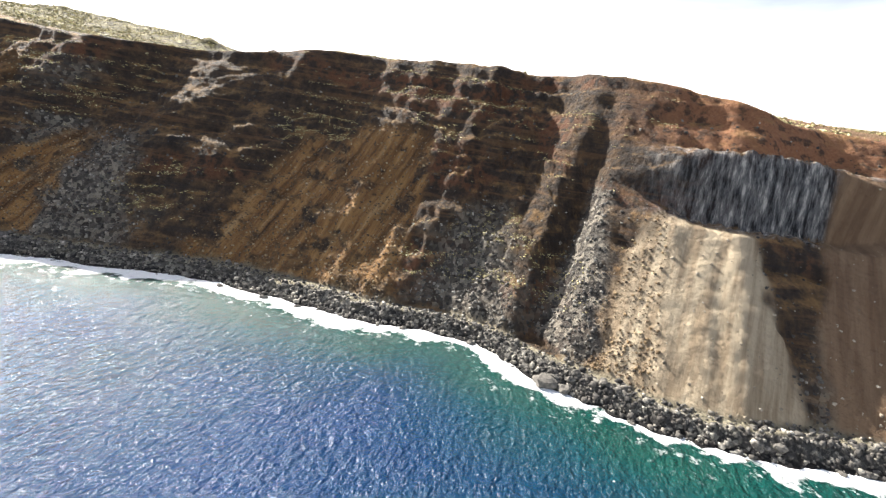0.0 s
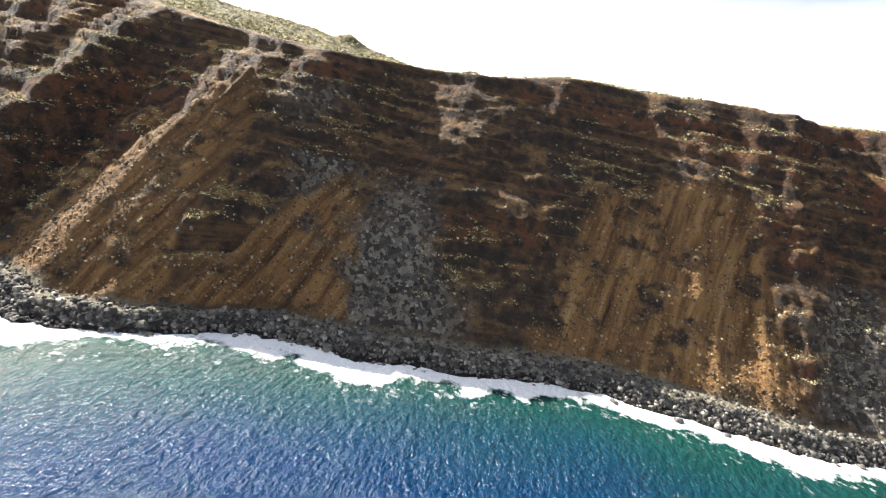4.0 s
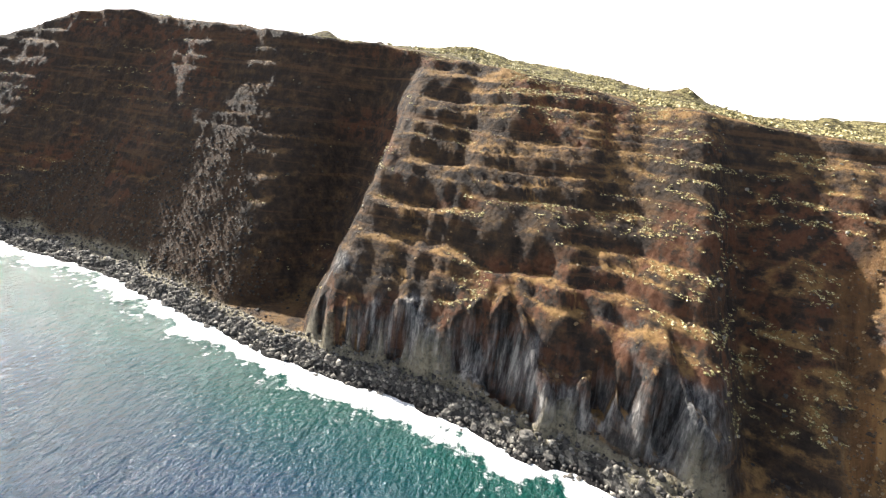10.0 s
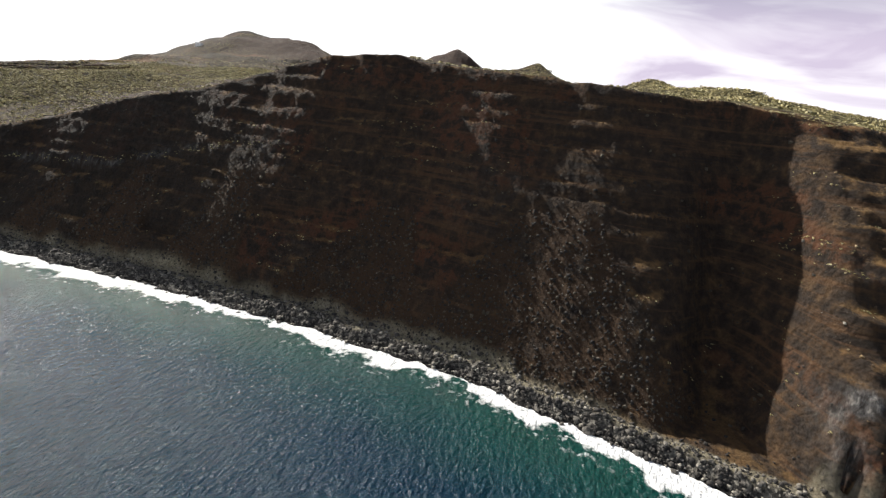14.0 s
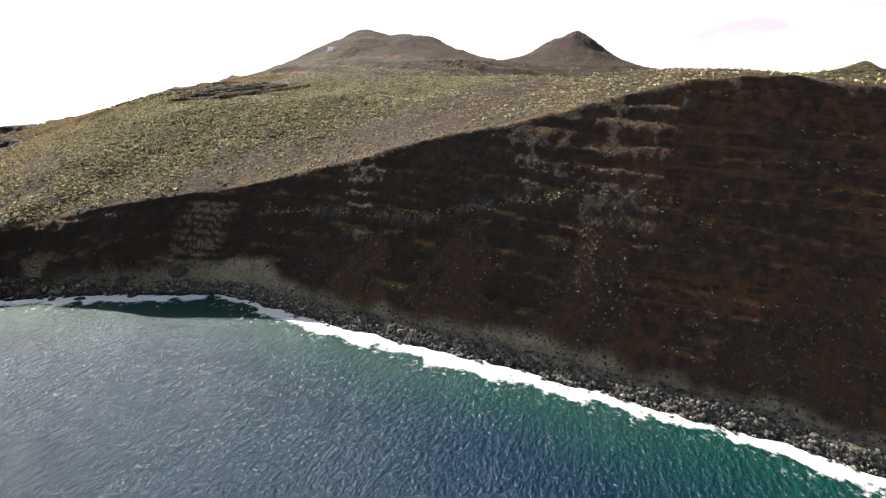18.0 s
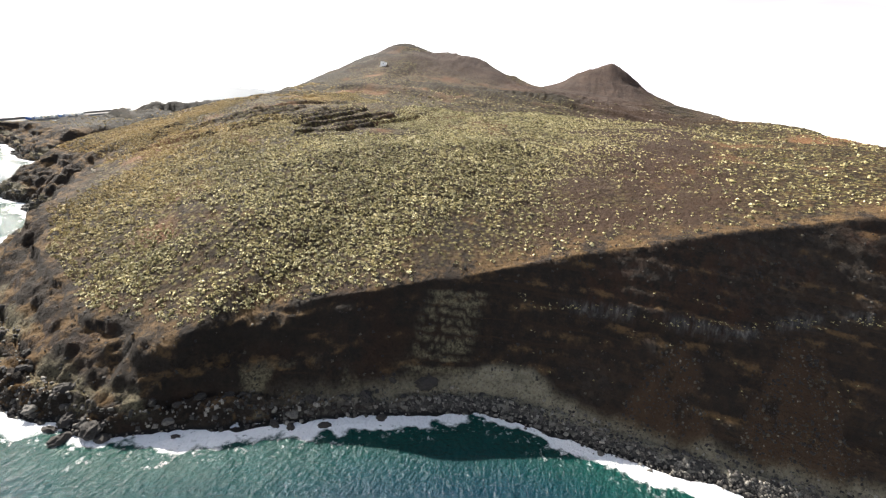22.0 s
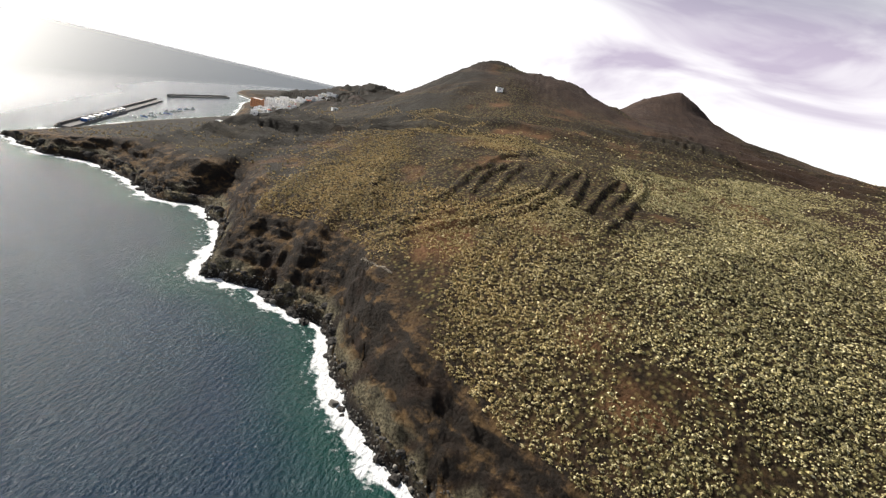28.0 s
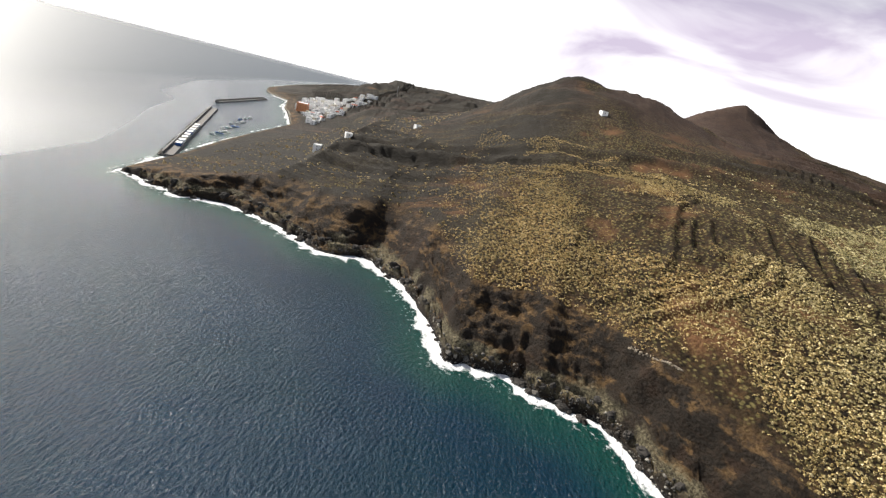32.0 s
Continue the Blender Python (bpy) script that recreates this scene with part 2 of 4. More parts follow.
def land(x, y):
    """Height of the ground, and the weights of what it is made of."""
    torn = ease(900, 960, y) * (1 - ease(1440, 1490, y))
    d = x - shore_x(y + torn * 5 * fractal(x / 11.0, y / 20.0, 113, 3))
    bw, run, rim = beach_width(y), gentle(y, RUN_Y, RUN_D, 10), gentle(y, RIM_Y, RIM_Z, 10)
    flat_rim, flat_run = rim, run
    true_y, y = y, np.interp(y, ALONG_Y, ALONG_AT)
    rim = rim + 3.0 * fractal(y / 24.0, y * 0 + 1, 14, 3) * np.clip(rim / 80, 0.15, 1) + 9 * fractal(y / 35.0, y * 0 + 6, 15, 3) * ease(945, 985, y) * (1 - ease(1470, 1500, y))
    late = ease(425, 455, y) * (1 - ease(780, 830, y))
    run = run * (1 + 0.10 * (1 - 0.75 * late) * fractal(y / 30.0, y * 0, 12, 3))
    calm = sum(0.2 * shore_line(true_y + s * 30.0) for s in (-1, -0.5, 0, 0.5, 1))
    foot = d * (1 - late) + (x - calm) * late
    t0 = np.clip((foot - bw) / run, 0, 1)
    window = np.sin(np.pi * np.clip(t0 * 0.9 + 0.1, 0, 1)) ** 0.7
    wild = ease(800, 870, y) * (1 - ease(1470, 1500, y))
    big = np.maximum(np.clip(rim / 90, 0.15, 1), 0.75 * wild)
    # gullies run down the face; three of them are deep
    ylean = y + 14 * t0
    bastion = ease(300, 318, y) * (1 - ease(424, 442, y))
    shift = ((9.5 - 9.1 * late) * (1 - 0.6 * bastion) * fractal(ylean / 38.0, t0 * 2.6, 21, 3) + 1.4 * (1 - 0.75 * late) * fractal(ylean / 9.0, t0 * 5.0, 22, 3)) * window * big
    shift += (2.0 - 1.75 * late) * fractal(x / 9.0, y / 9.0, 23, 4) * window * big
    even_fan = ease(-165, -150, y) * (1 - ease(-38, -28, y))
    shift = shift * (1 - 0.92 * even_fan)
    chute = np.exp(-((y - 437) / 9) ** 2)
    for mid, wide, deep, lean in ((-22, 7, 11, -0.2), (449, 13, 26, -0.05), (306, 8, 9, -0.1)):
        off = y - (mid + lean * t0 * 70) + 3 * fractal(t0 * 5, y * 0 + mid, 24, 3)
        chute = chute + (deep > 8) * np.exp(-(off / (1.7 * wide)) ** 2)
        shift -= deep * np.exp(-(off / wide) ** 2) * window * (1 - even_fan)
    shift -= 7 * np.exp(-((y - 299) / 9) ** 2) * window
    shift += 7 * bastion * window + 2.4 * fractal(y / 3.6, y * 0, 29, 2) * bastion * (1 - ease(0.15, 0.35, t0)) + 2.0 * fractal(y / 14.0, t0 * 5.0, 30, 3) * bastion * window
    shift += 3.5 * np.exp(-((y - 817) / 5) ** 2) * window
    t = np.clip((foot - bw + shift) / run, 0, 1)
    toe = np.maximum(bw - np.clip(shift, 0, 9), 3.0)
    talus = t * 0.92 + 0.08 * t ** 3
    wall = np.interp(t, (0, 0.03, 0.08, 0.5, 0.8, 1), (0, 0.10, 0.2, 0.56, 0.84, 1))
    steep = np.clip(bastion + ease(770, 800, y) + 0.5 * ease(600, 640, y), 0, 1)
    prof = talus * (1 - steep) + wall * steep
    z = 3.0 + (rim - 3.0) * prof
    z = z + (1 - np.abs(2 * t - 1)) ** 0.5 * (2.6 * fractal(ylean / 11.0, z / 4.0, 27, 3) + 1.6 * fractal(ylean / 4.5, z / 2.0, 28, 2)) * big * (1 - 0.7 * bastion) * (1 - 0.85 * late) * (1 - 0.95 * even_fan)
    # the cone of debris below its chute
    cone = 70 - 0.97 * np.sqrt((174 - x) ** 2 + (1.3 * (y - 260)) ** 2) + 1.3 * ridged((y - 260) / 13 / np.maximum(0.3, (174 - x) / 40), x / 60, 41, 3) + 2.2 * fractal(x / 12, y / 12, 42, 4)
    cone = np.where((x < 174) & (d > bw * 0.6), cone, -50)
    z = np.maximum(z, cone)
    on_cone = ease(-2, 2, cone - z + 0.5) * (cone > 2)
    face = ease(0.0, 0.03, t) * (1 - ease(0.97, 1.0, t))
    fan = fan_weight(y, z) * ease(0.0, 0.02, t) * (y < 790)
    fan = np.maximum(fan, on_cone * 0.85)
    rubble = ease(0.25, 0.6, fractal(y / 60.0, z / 60.0, 51, 4) + 0.55 * np.exp(-((y - 182) / 26) ** 2) * (z < 66 + 16 * fractal(y / 8, y * 0, 52, 2)) + 0.35 * np.exp(-((y - 20) / 40) ** 2) * (z < 40) + 0.5 * np.exp(-((y - 222) / 11) ** 2) * (z < 44) + 0.6 * np.exp(-((y + 34) / 7) ** 2) * (z < 50)) * (1 - 0.9 * ease(290, 312, y))
    # beds of lava: treads and risers
    for thin, thick, amount, seed in ((4.5, 13.0, 0.55, 61), (1.6, 5.5, 0.75, 62)):
        edges = np.cumsum(thin + (thick - thin) * np.random.RandomState(seed).rand(90) ** 1.6) - 20
        zz = z + 5.0 * fractal(y / 70.0, x / 70.0, seed, 3) + 0.9 * fractal(y / 11.0, x / 12.0, seed + 5, 3)
        k = np.clip(np.searchsorted(edges, zz) - 1, 0, 88)
        deep = edges[k + 1] - edges[k]
        fr = np.clip((zz - edges[k]) / deep, 0, 1)
        step = (ease(0.4, 0.95, fr) - fr) * deep
        patch = ease(-0.08, 0.22, fractal(y / 34.0, k * 3.7 + z / 40.0, seed + 9, 4) + 0.05 * bastion)
        z = z + step * amount * patch * face * (1 - 0.93 * fan) * (1 - 0.6 * rubble) * big * (1 + 0.35 * bastion) * (1 - 0.3 * np.clip(chute, 0, 1))
    pale = np.exp(-((y + 88) / 36) ** 4) * (z > 44) * (z < 67) * face
    z = riser(z, 43, 68, np.exp(-((y + 88) / 40) ** 4) * face)
    z = riser(z, 3, 22 + 20 * fractal(y / 13.0, y * 0, 72, 4), ease(306, 322, y) * (1 - ease(424, 436, y)) * face * (0.55 + 0.4 * ease(-0.2, 0.1, fractal(y / 15.0, y * 0, 73, 3))), 0.55 * fractal(y / 5.0, y * 0 + 5, 74, 3))
    cols = ease(306, 322, y) * (1 - ease(422, 436, y)) * ease(3, 6, z) * (1 - ease(15, 27, z + 20 * fractal(y / 9, z / 7, 71, 3)))
    pale = np.clip(np.maximum(pale, 0.9 * cols * ease(-0.5, -0.12, fractal(y / 14, z / 9, 70, 4))) * (1 - fan), 0, 1)
    line = np.interp(y, (670, 725, 790), (60, 42, 37)) + 3 * fractal(y / 30, y * 0, 75, 3)
    seam_band = np.exp(-((z - line) / 1.8) ** 2) * ease(630, 660, y) * (1 - ease(785, 800, y)) * ease(-0.1, 0.15, fractal(y / 8, z / 8, 76, 3))
    stack = ease(808, 812, y) * (1 - ease(823, 828, y)) * (z > 11) * (z < 37) * ease(-0.1, 0.15, np.sin(z * 2.1 + 2 * fractal(y / 5, z / 9, 77, 2)) * 0.5 + fractal(y / 4, z / 3, 80, 2))
    pale = np.maximum(pale, 0.4 * seam_band * face)
    # column ribs and rills
    z = z + pale * 1.6 * np.abs(smooth_noise(y / 1.7, z / 14, 81)) * 2
    z = z - fan * face * (1.3 - 0.9 * late) * (1 - 0.75 * even_fan) * np.clip(ridged(y / 11.0, z / 90.0, 83, 3), -1, 1)
    z = z + face * (0.5 + 0.7 * rubble) * fractal(x / 2.6, y / 2.6, 85, 3) * 1.4
    crag = wild * ease(0.0, 0.08, t) * (1 - ease(0.9, 1.0, t))
    z = z + crag * (0.45 * ridged(x / 17.0, y / 14.0, 86, 4) + 0.7 * ridged(x / 6.5, y / 4.0, 87, 3) + 1.5 * fractal(x / 3.0, y / 2.6, 88, 3) - 0.8)
    # the slope above the rim
    along, y = y, true_y
    over = np.maximum(d - bw - run + shift * 0, 0)
    r1, r2 = gentle(y, RISE_Y, RISE_150, 75), gentle(y, RISE_Y, RISE_400, 75)
    even = np.maximum(x - shore_line(y) - 11 - flat_run, 0)
    raw, over = over, over * np.exp(-over / 40) + even * (1 - np.exp(-over / 40))
    rise = np.where(over < 150, r1 * (1.25 * (over / 150) - 0.25 * (over / 150) ** 2), r1 + (r2 - r1) * np.clip((over - 150) / 250, 0, 1) + 0.03 * np.clip(over - 400, 0, 1500))
    top = raw > 0
    z = np.where(top, flat_rim + (rim - flat_rim) * np.exp(-raw / 22) + rise, z)
    plain = ease(0, 25, raw)
    z = z + plain * (5.0 * fractal(x / 90.0, y / 90.0, 91, 4) + 1.4 * fractal(x / 14.0, y / 14.0, 92, 3) + 0.6 * fractal(x / 3.0, y / 3.0, 93, 2)) * np.clip(over / 60, 0.2, 1)
    for hx, hy, hh, sx, sy in HILLS:
        q = ((x - hx) / sx) ** 2 + ((y - hy) / sy) ** 2
        z = z + plain * hh * np.where(q < 9, np.exp(-1.45 * q ** 0.66), 0) * (1 + 0.10 * fractal(x / 30, y / 30, 95, 3))
    # folded lava: curved ridges where the flow buckled
    off_fold = fold_distance(x, y) + 1.2 * fractal(x / 6, y / 6, 97, 2)
    z = z + plain * (2.1 * np.exp(-(off_fold / 2.3) ** 2) - 0.8 * np.exp(-((off_fold - 4.8) / 2.0) ** 2))
    lobe = np.sqrt(((x - 325) / 44) ** 2 + ((y - 1056) / 40) ** 2) + 0.3 * fractal(x / 25, y / 25, 109, 3)
    z = z + plain * 2.0 * np.exp(-((lobe - 1.0) / 0.07) ** 2) * ease(-0.25, 0.1, fractal(x / 30, y / 30, 110, 2))
    seam = np.abs(fractal((x + 0.2 * y) / 46, y / 150, 94, 3))
    z = z - plain * 0.6 * (1 - ease(0.0, 0.05, seam)) * ease(20, 60, over) * (y > 700)
    flow = (x - 0.30 * y) / 62 + 1.1 * fractal(x / 150, y / 260, 98, 4)
    knoll = sum(np.exp(-((x - hx) / sx) ** 2 - ((y - hy) / sy) ** 2) for hx, hy, hh, sx, sy in HILLS[:3])
    flows = plain * ease(430, 560, x + 0.15 * (y - 1000)) * ease(600, 660, y) * (1 - ease(0.15, 0.4, knoll))
    z = z + flows * 2.6 * 1.5 * np.clip(np.sin(flow * 6.283) * 2.4 - 0.8, -1, 1) + flows * ease(980, 1120, y) * (4.0 * ridged((x - 0.5 * y) / 22, (y + 0.5 * x) / 70, 105, 4) + 1.6 * fractal(x / 7, y / 7, 106, 3))
    # sea bed, beach and the low land by the harbour
    beach = 0.3 + 3.2 * ease(0, 0.6, d / toe) + 0.9 * fractal(x / 2.2, y / 2.2, 99, 3) + 1.5 * np.clip(fractal(x / 7.0, y / 7.0, 96, 2), 0, 1)
    beach = beach + wild * (2.6 * np.clip(ridged(x / 9.0 + y / 30.0, y / 6.0, 101, 3), -0.8, 1) + 1.5 * ridged(x / 3.5, y / 3.0, 102, 2)) * ease(-1, 3, d)
    z = np.where(d < toe, np.minimum(beach, 6.5), z)
    z = np.where(d < 0, np.maximum(d * 0.3 + 0.4, -25) + 0.8 * fractal(x / 3, y / 3, 100, 2), z)
    south = np.interp(x, (0, 372, 470, 600, 860, 1000, 1080, 1230, 1300, 1450, 1850, 2700, 4000), (1492, 1492, 1500, 1530, 1570, 1650, 1700, 1770, 1870, 1950, 2050, 2200, 2300)) - y
    z = np.minimum(z, np.maximum(south * 0.16 + 1, -25) + 0.6 * np.maximum(south - 130, 0))
    shade = dict(along=along, fan=fan, rubble=rubble * face, plain=plain, pale=pale, beach=(1 - ease(0, 2, d - toe)) * (d > -3) * (1 - wild), ledge=np.maximum(stack, wild * ease(1, 3, d) * (1 - ease(2, 9, d - bw)) * ease(0.0, 0.2, fractal(x / 9, y / 14, 79, 4) + 0.12 - 0.28 * (1 - ease(880, 930, y)))),
                 berm=ease(0.5, 0.75, d / toe + 0.5 * fractal(x / 6, y / 6, 78, 3)) * (1 - ease(0, 3, d - toe)) * (1 - wild), wild=wild,
                 red=np.clip(ease(0.05, 0.35, fractal(along / 40.0, z / 16.0, 55, 3) + 0.5 * np.exp(-((along + 80) / 50) ** 2) * (z > 64) + 0.32 * np.exp(-((along - 365) / 70) ** 2)) * face * (1 - fan), 0, 1),
                 flow=np.maximum(flows * ease(0.0, 0.7, np.sin(flow * 6.283 + 0.7) + 1.2 * fractal(x / 45, y / 90, 57, 4)), plain * (y > 700) * (1 - ease(0.01, 0.06, seam)) * 0.35))
    return z, shade


def spread(parts):
    """Steps that grow and shrink: (start, end, step) pieces, joined."""
    out = [np.arange(a, b, s) for a, b, s in parts]
    return np.concatenate(out)


def sheet(name, xs, ys, zs, shades, material):
    """One ground mesh from a grid of rows and columns, with its weights as point values."""
    ny, nx = xs.shape
    me = bpy.data.meshes.new(name)
    idx = np.arange(ny * nx).reshape(ny, nx)
    quads = np.stack([idx[:-1, :-1], idx[:-1, 1:], idx[1:, 1:], idx[1:, :-1]], -1).reshape(-1, 4)
    me.vertices.add(ny * nx)
    me.vertices.foreach_set("co", np.stack([xs, ys, zs], -1).astype(np.float32).ravel())
    me.loops.add(quads.size)
    me.loops.foreach_set("vertex_index", quads.astype(np.int32).ravel())
    me.polygons.add(len(quads))
    me.polygons.foreach_set("loop_start", np.arange(0, quads.size, 4, dtype=np.int32))
    me.polygons.foreach_set("use_smooth", np.ones(len(quads), dtype=bool))
    me.update(calc_edges=True)
    for key, values in shades.items():
        a = me.attributes.new(key, "FLOAT", "POINT")
        a.data.foreach_set("value", np.ascontiguousarray(values, dtype=np.float32).ravel())
    me.materials.append(material)
    return new(name, me)


# ---- materials ----
def shader(name):
    m = bpy.data.materials.new(name)
    m.use_nodes = True
    nt = m.node_tree
    bsdf = nt.nodes["Principled BSDF"]
    return m, nt, bsdf


class Net:
    """Short names for building node materials."""

    def __init__(self, nt):
        self.nt = nt
        self.geo = nt.nodes.new("ShaderNodeNewGeometry")
        self.pos = self.geo.outputs["Position"]

    def link(self, a, b):
        self.nt.links.new(a, b)

    def put(self, socket, value):
        if isinstance(value, bpy.types.NodeSocket):
            self.link(value, socket)
        else:
            socket.default_value = value

    def noise(self, scale, detail=5.0, rough=0.6, stretch=None, source=None):
        n = self.nt.nodes.new("ShaderNodeTexNoise")
        n.inputs["Scale"].default_value, n.inputs["Detail"].default_value, n.inputs["Roughness"].default_value = scale, detail, rough
        src = source or self.pos
        if stretch:
            mp = self.nt.nodes.new("ShaderNodeMapping")
            mp.inputs["Scale"].default_value = stretch
            self.link(src, mp.inputs["Vector"])
            src = mp.outputs["Vector"]
        self.link(src, n.inputs["Vector"])
        return n.outputs["Fac"]

    def cells(self, scale, out="Color", stretch=None):
        n = self.nt.nodes.new("ShaderNodeTexVoronoi")
        n.inputs["Scale"].default_value = scale
        src = self.pos
        if stretch:
            mp = self.nt.nodes.new("ShaderNodeMapping")
            mp.inputs["Scale"].default_value = stretch
            self.link(src, mp.inputs["Vector"])
            src = mp.outputs["Vector"]
        self.link(src, n.inputs["Vector"])
        return n.outputs[out]

    def ramp(self, fac, stops):
        r = self.nt.nodes.new("ShaderNodeValToRGB")
        els = r.color_ramp.elements
        while len(els) < len(stops):
            els.new(0.5)
        for e, (p, c) in zip(els, stops):
            e.position = p
            e.color = (*c, 1) if len(c) == 3 else c
        self.link(fac, r.inputs["Fac"])
        return r.outputs["Color"]

    def step(self, fac, a, b, lo=0.0, hi=1.0):
        r = self.nt.nodes.new("ShaderNodeMapRange")
        r.interpolation_type = "SMOOTHSTEP"
        for k, v in zip(("From Min", "From Max", "To Min", "To Max"), (a, b, lo, hi)):
            r.inputs[k].default_value = v
        self.link(fac, r.inputs["Value"])
        return r.outputs["Result"]

    def mix(self, fac, a, b, mode="MIX"):
        n = self.nt.nodes.new("ShaderNodeMixRGB")
        n.blend_type = mode
        for s, v in zip(("Fac", "Color1", "Color2"), (fac, a, b)):
            if isinstance(v, tuple) and len(v) == 3:
                v = (*v, 1)
            self.put(n.inputs[s], v)
        return n.outputs["Color"]

    def calc(self, op, a, b=0.0):
        n = self.nt.nodes.new("ShaderNodeMath")
        n.operation = op
        self.put(n.inputs[0], a)
        self.put(n.inputs[1], b)
        return n.outputs[0]

    def value(self, name):
        n = self.nt.nodes.new("ShaderNodeAttribute")
        n.attribute_name = name
        return n.outputs["Fac"]

    def axis(self, which):
        n = self.nt.nodes.new("ShaderNodeSeparateXYZ")
        self.link(self.pos, n.inputs[0])
        return n.outputs[which]

    def bump(self, height, strength, distance):
        n = self.nt.nodes.new("ShaderNodeBump")
        n.inputs["Strength"].default_value, n.inputs["Distance"].default_value = strength, distance
        self.link(height, n.inputs["Height"])
        return n.outputs["Normal"]


def ground_material():
    m, nt, bsdf = shader("volcanic_ground")
    k = Net(nt)
    grain = k.noise(0.9, 6, 0.7)
    broad = k.noise(0.05, 4, 0.6)
    blotch = k.noise(0.22, 5, 0.65)
    stones = k.cells(0.55)
    # basalt beds, dark brown with ochre and rust
    rock = k.ramp(blotch, ((0.28, (0.022, 0.017, 0.015)), (0.46, (0.044, 0.033, 0.025)), (0.6, (0.085, 0.054, 0.031)), (0.76, (0.17, 0.105, 0.055))))
    bed = k.noise(1.0, 4, 0.6, (0.02, 0.02, 0.42))
    rock = k.mix(k.step(bed, 0.52, 0.66, 0, 0.75), rock, k.mix(grain, (0.06, 0.030, 0.017), (0.19, 0.11, 0.055)))
    rock = k.mix(k.step(bed, 0.30, 0.44, 0.75, 0), rock, (0.030, 0.027, 0.026))
    rust = k.mix(grain, (0.05, 0.022, 0.013), (0.19, 0.085, 0.045))
    rock = k.mix(k.calc("MULTIPLY", k.value("red"), k.step(blotch, 0.42, 0.60)), rock, rust)
    top_red = k.calc("MULTIPLY", k.step(k.value("along"), -70, -25, 1.0, 0.0), k.step(k.axis("Z"), 64, 72))
    rock = k.mix(k.calc("MULTIPLY", top_red, k.step(blotch, 0.38, 0.5, 0.2, 0.95)), rock, k.mix(grain, (0.12, 0.045, 0.022), (0.42, 0.21, 0.11)))
    # further along, the cliff's shade is deepened in the rock colour, to near black
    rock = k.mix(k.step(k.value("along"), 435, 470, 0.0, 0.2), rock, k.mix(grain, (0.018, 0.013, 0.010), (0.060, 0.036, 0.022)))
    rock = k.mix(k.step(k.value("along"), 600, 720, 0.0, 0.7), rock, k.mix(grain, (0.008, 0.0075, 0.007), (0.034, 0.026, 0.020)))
    rock = k.mix(k.calc("MULTIPLY", k.value("wild"), k.step(k.noise(0.035, 4), 0.56, 0.66, 0, 0.7)), rock, k.mix(grain, (0.030, 0.015, 0.009), (0.08, 0.04, 0.022)))
    rock = k.mix(k.calc("MULTIPLY", k.value("wild"), 0.55), rock, k.mix(grain, (0.008, 0.0075, 0.007), (0.036, 0.028, 0.020)))
    # grey columnar lava with pale faces
    rib = k.noise(1.0, 6, 0.72, (0.3, 0.42, 0.07))
    ash = k.ramp(rib, ((0.40, (0.014, 0.015, 0.018)), (0.47, (0.09, 0.094, 0.10)), (0.55, (0.20, 0.20, 0.20)), (0.63, (0.50, 0.48, 0.45))))
    rock = k.mix(k.calc("MULTIPLY", k.value("pale"), 0.9), rock, ash)
    up = nt.nodes.new("ShaderNodeSeparateXYZ")
    k.link(k.geo.outputs["Normal"], up.inputs[0])
    tread = k.calc("MULTIPLY", k.step(k.noise(0.09, 6, 0.72), 0.44, 0.60), k.step(k.value("along"), 180, 300, 0.55, 0.95))
    tread = k.calc("MULTIPLY", tread, k.step(k.calc("ADD", up.outputs["Z"], k.calc("MULTIPLY", k.calc("SUBTRACT", blotch, 0.5), 0.5)), 0.60, 0.85))
    tread = k.calc("MULTIPLY", tread, k.step(k.value("along"), 400, 440, 1.0, 0.45))
    rock = k.mix(tread, rock, k.mix(grain, (0.11, 0.058, 0.024), (0.46, 0.28, 0.11)))
    # stones over the slope
    gravel = k.ramp(k.cells(0.6), ((0.1, (0.034, 0.031, 0.029)), (0.5, (0.105, 0.097, 0.086)), (0.85, (0.30, 0.27, 0.22))))
    rock = k.mix(k.calc("MULTIPLY", k.value("rubble"), 0.85), rock, gravel)
    # debris fans: ochre sand with streaks that run downhill
    leaned = nt.nodes.new("ShaderNodeMapping")
    leaned.inputs["Rotation"].default_value = (-0.2, 0, 0)
    k.link(k.pos, leaned.inputs["Vector"])
    streak = k.noise(1.0, 5, 0.65, (0.02, 0.30, 0.03), leaned.outputs["Vector"])
    sand = k.ramp(streak, ((0.3, (0.045, 0.026, 0.014)), (0.45, (0.18, 0.095, 0.038)), (0.6, (0.31, 0.175, 0.07)), (0.75, (0.42, 0.29, 0.15))))
    sand = k.mix(k.step(k.value("along"), -48, -36, 1.0, 0.0), sand, k.mix(k.step(streak, 0.36, 0.62), (0.31, 0.235, 0.155), (0.50, 0.41, 0.29)))
    brown = k.mix(k.calc("ADD", k.calc("MULTIPLY", streak, 0.5), k.calc("MULTIPLY", blotch, 0.5)), (0.026, 0.018, 0.013), (0.105, 0.062, 0.034))
    sand = k.mix(k.step(k.value("along"), 320, 440), sand, brown)
    sand = k.mix(k.step(k.value("along"), -99, -92, 0.85, 0.0), sand, k.mix(streak, (0.06, 0.034, 0.022), (0.30, 0.18, 0.10)))
    pebble = k.step(k.cells(0.7, "Distance"), 0.18, 0.42)
    sand = k.mix(k.calc("MULTIPLY", k.step(k.noise(0.09, 4, 0.6), 0.5, 0.6), k.step(k.value("along"), -20, 40)), sand, rock)
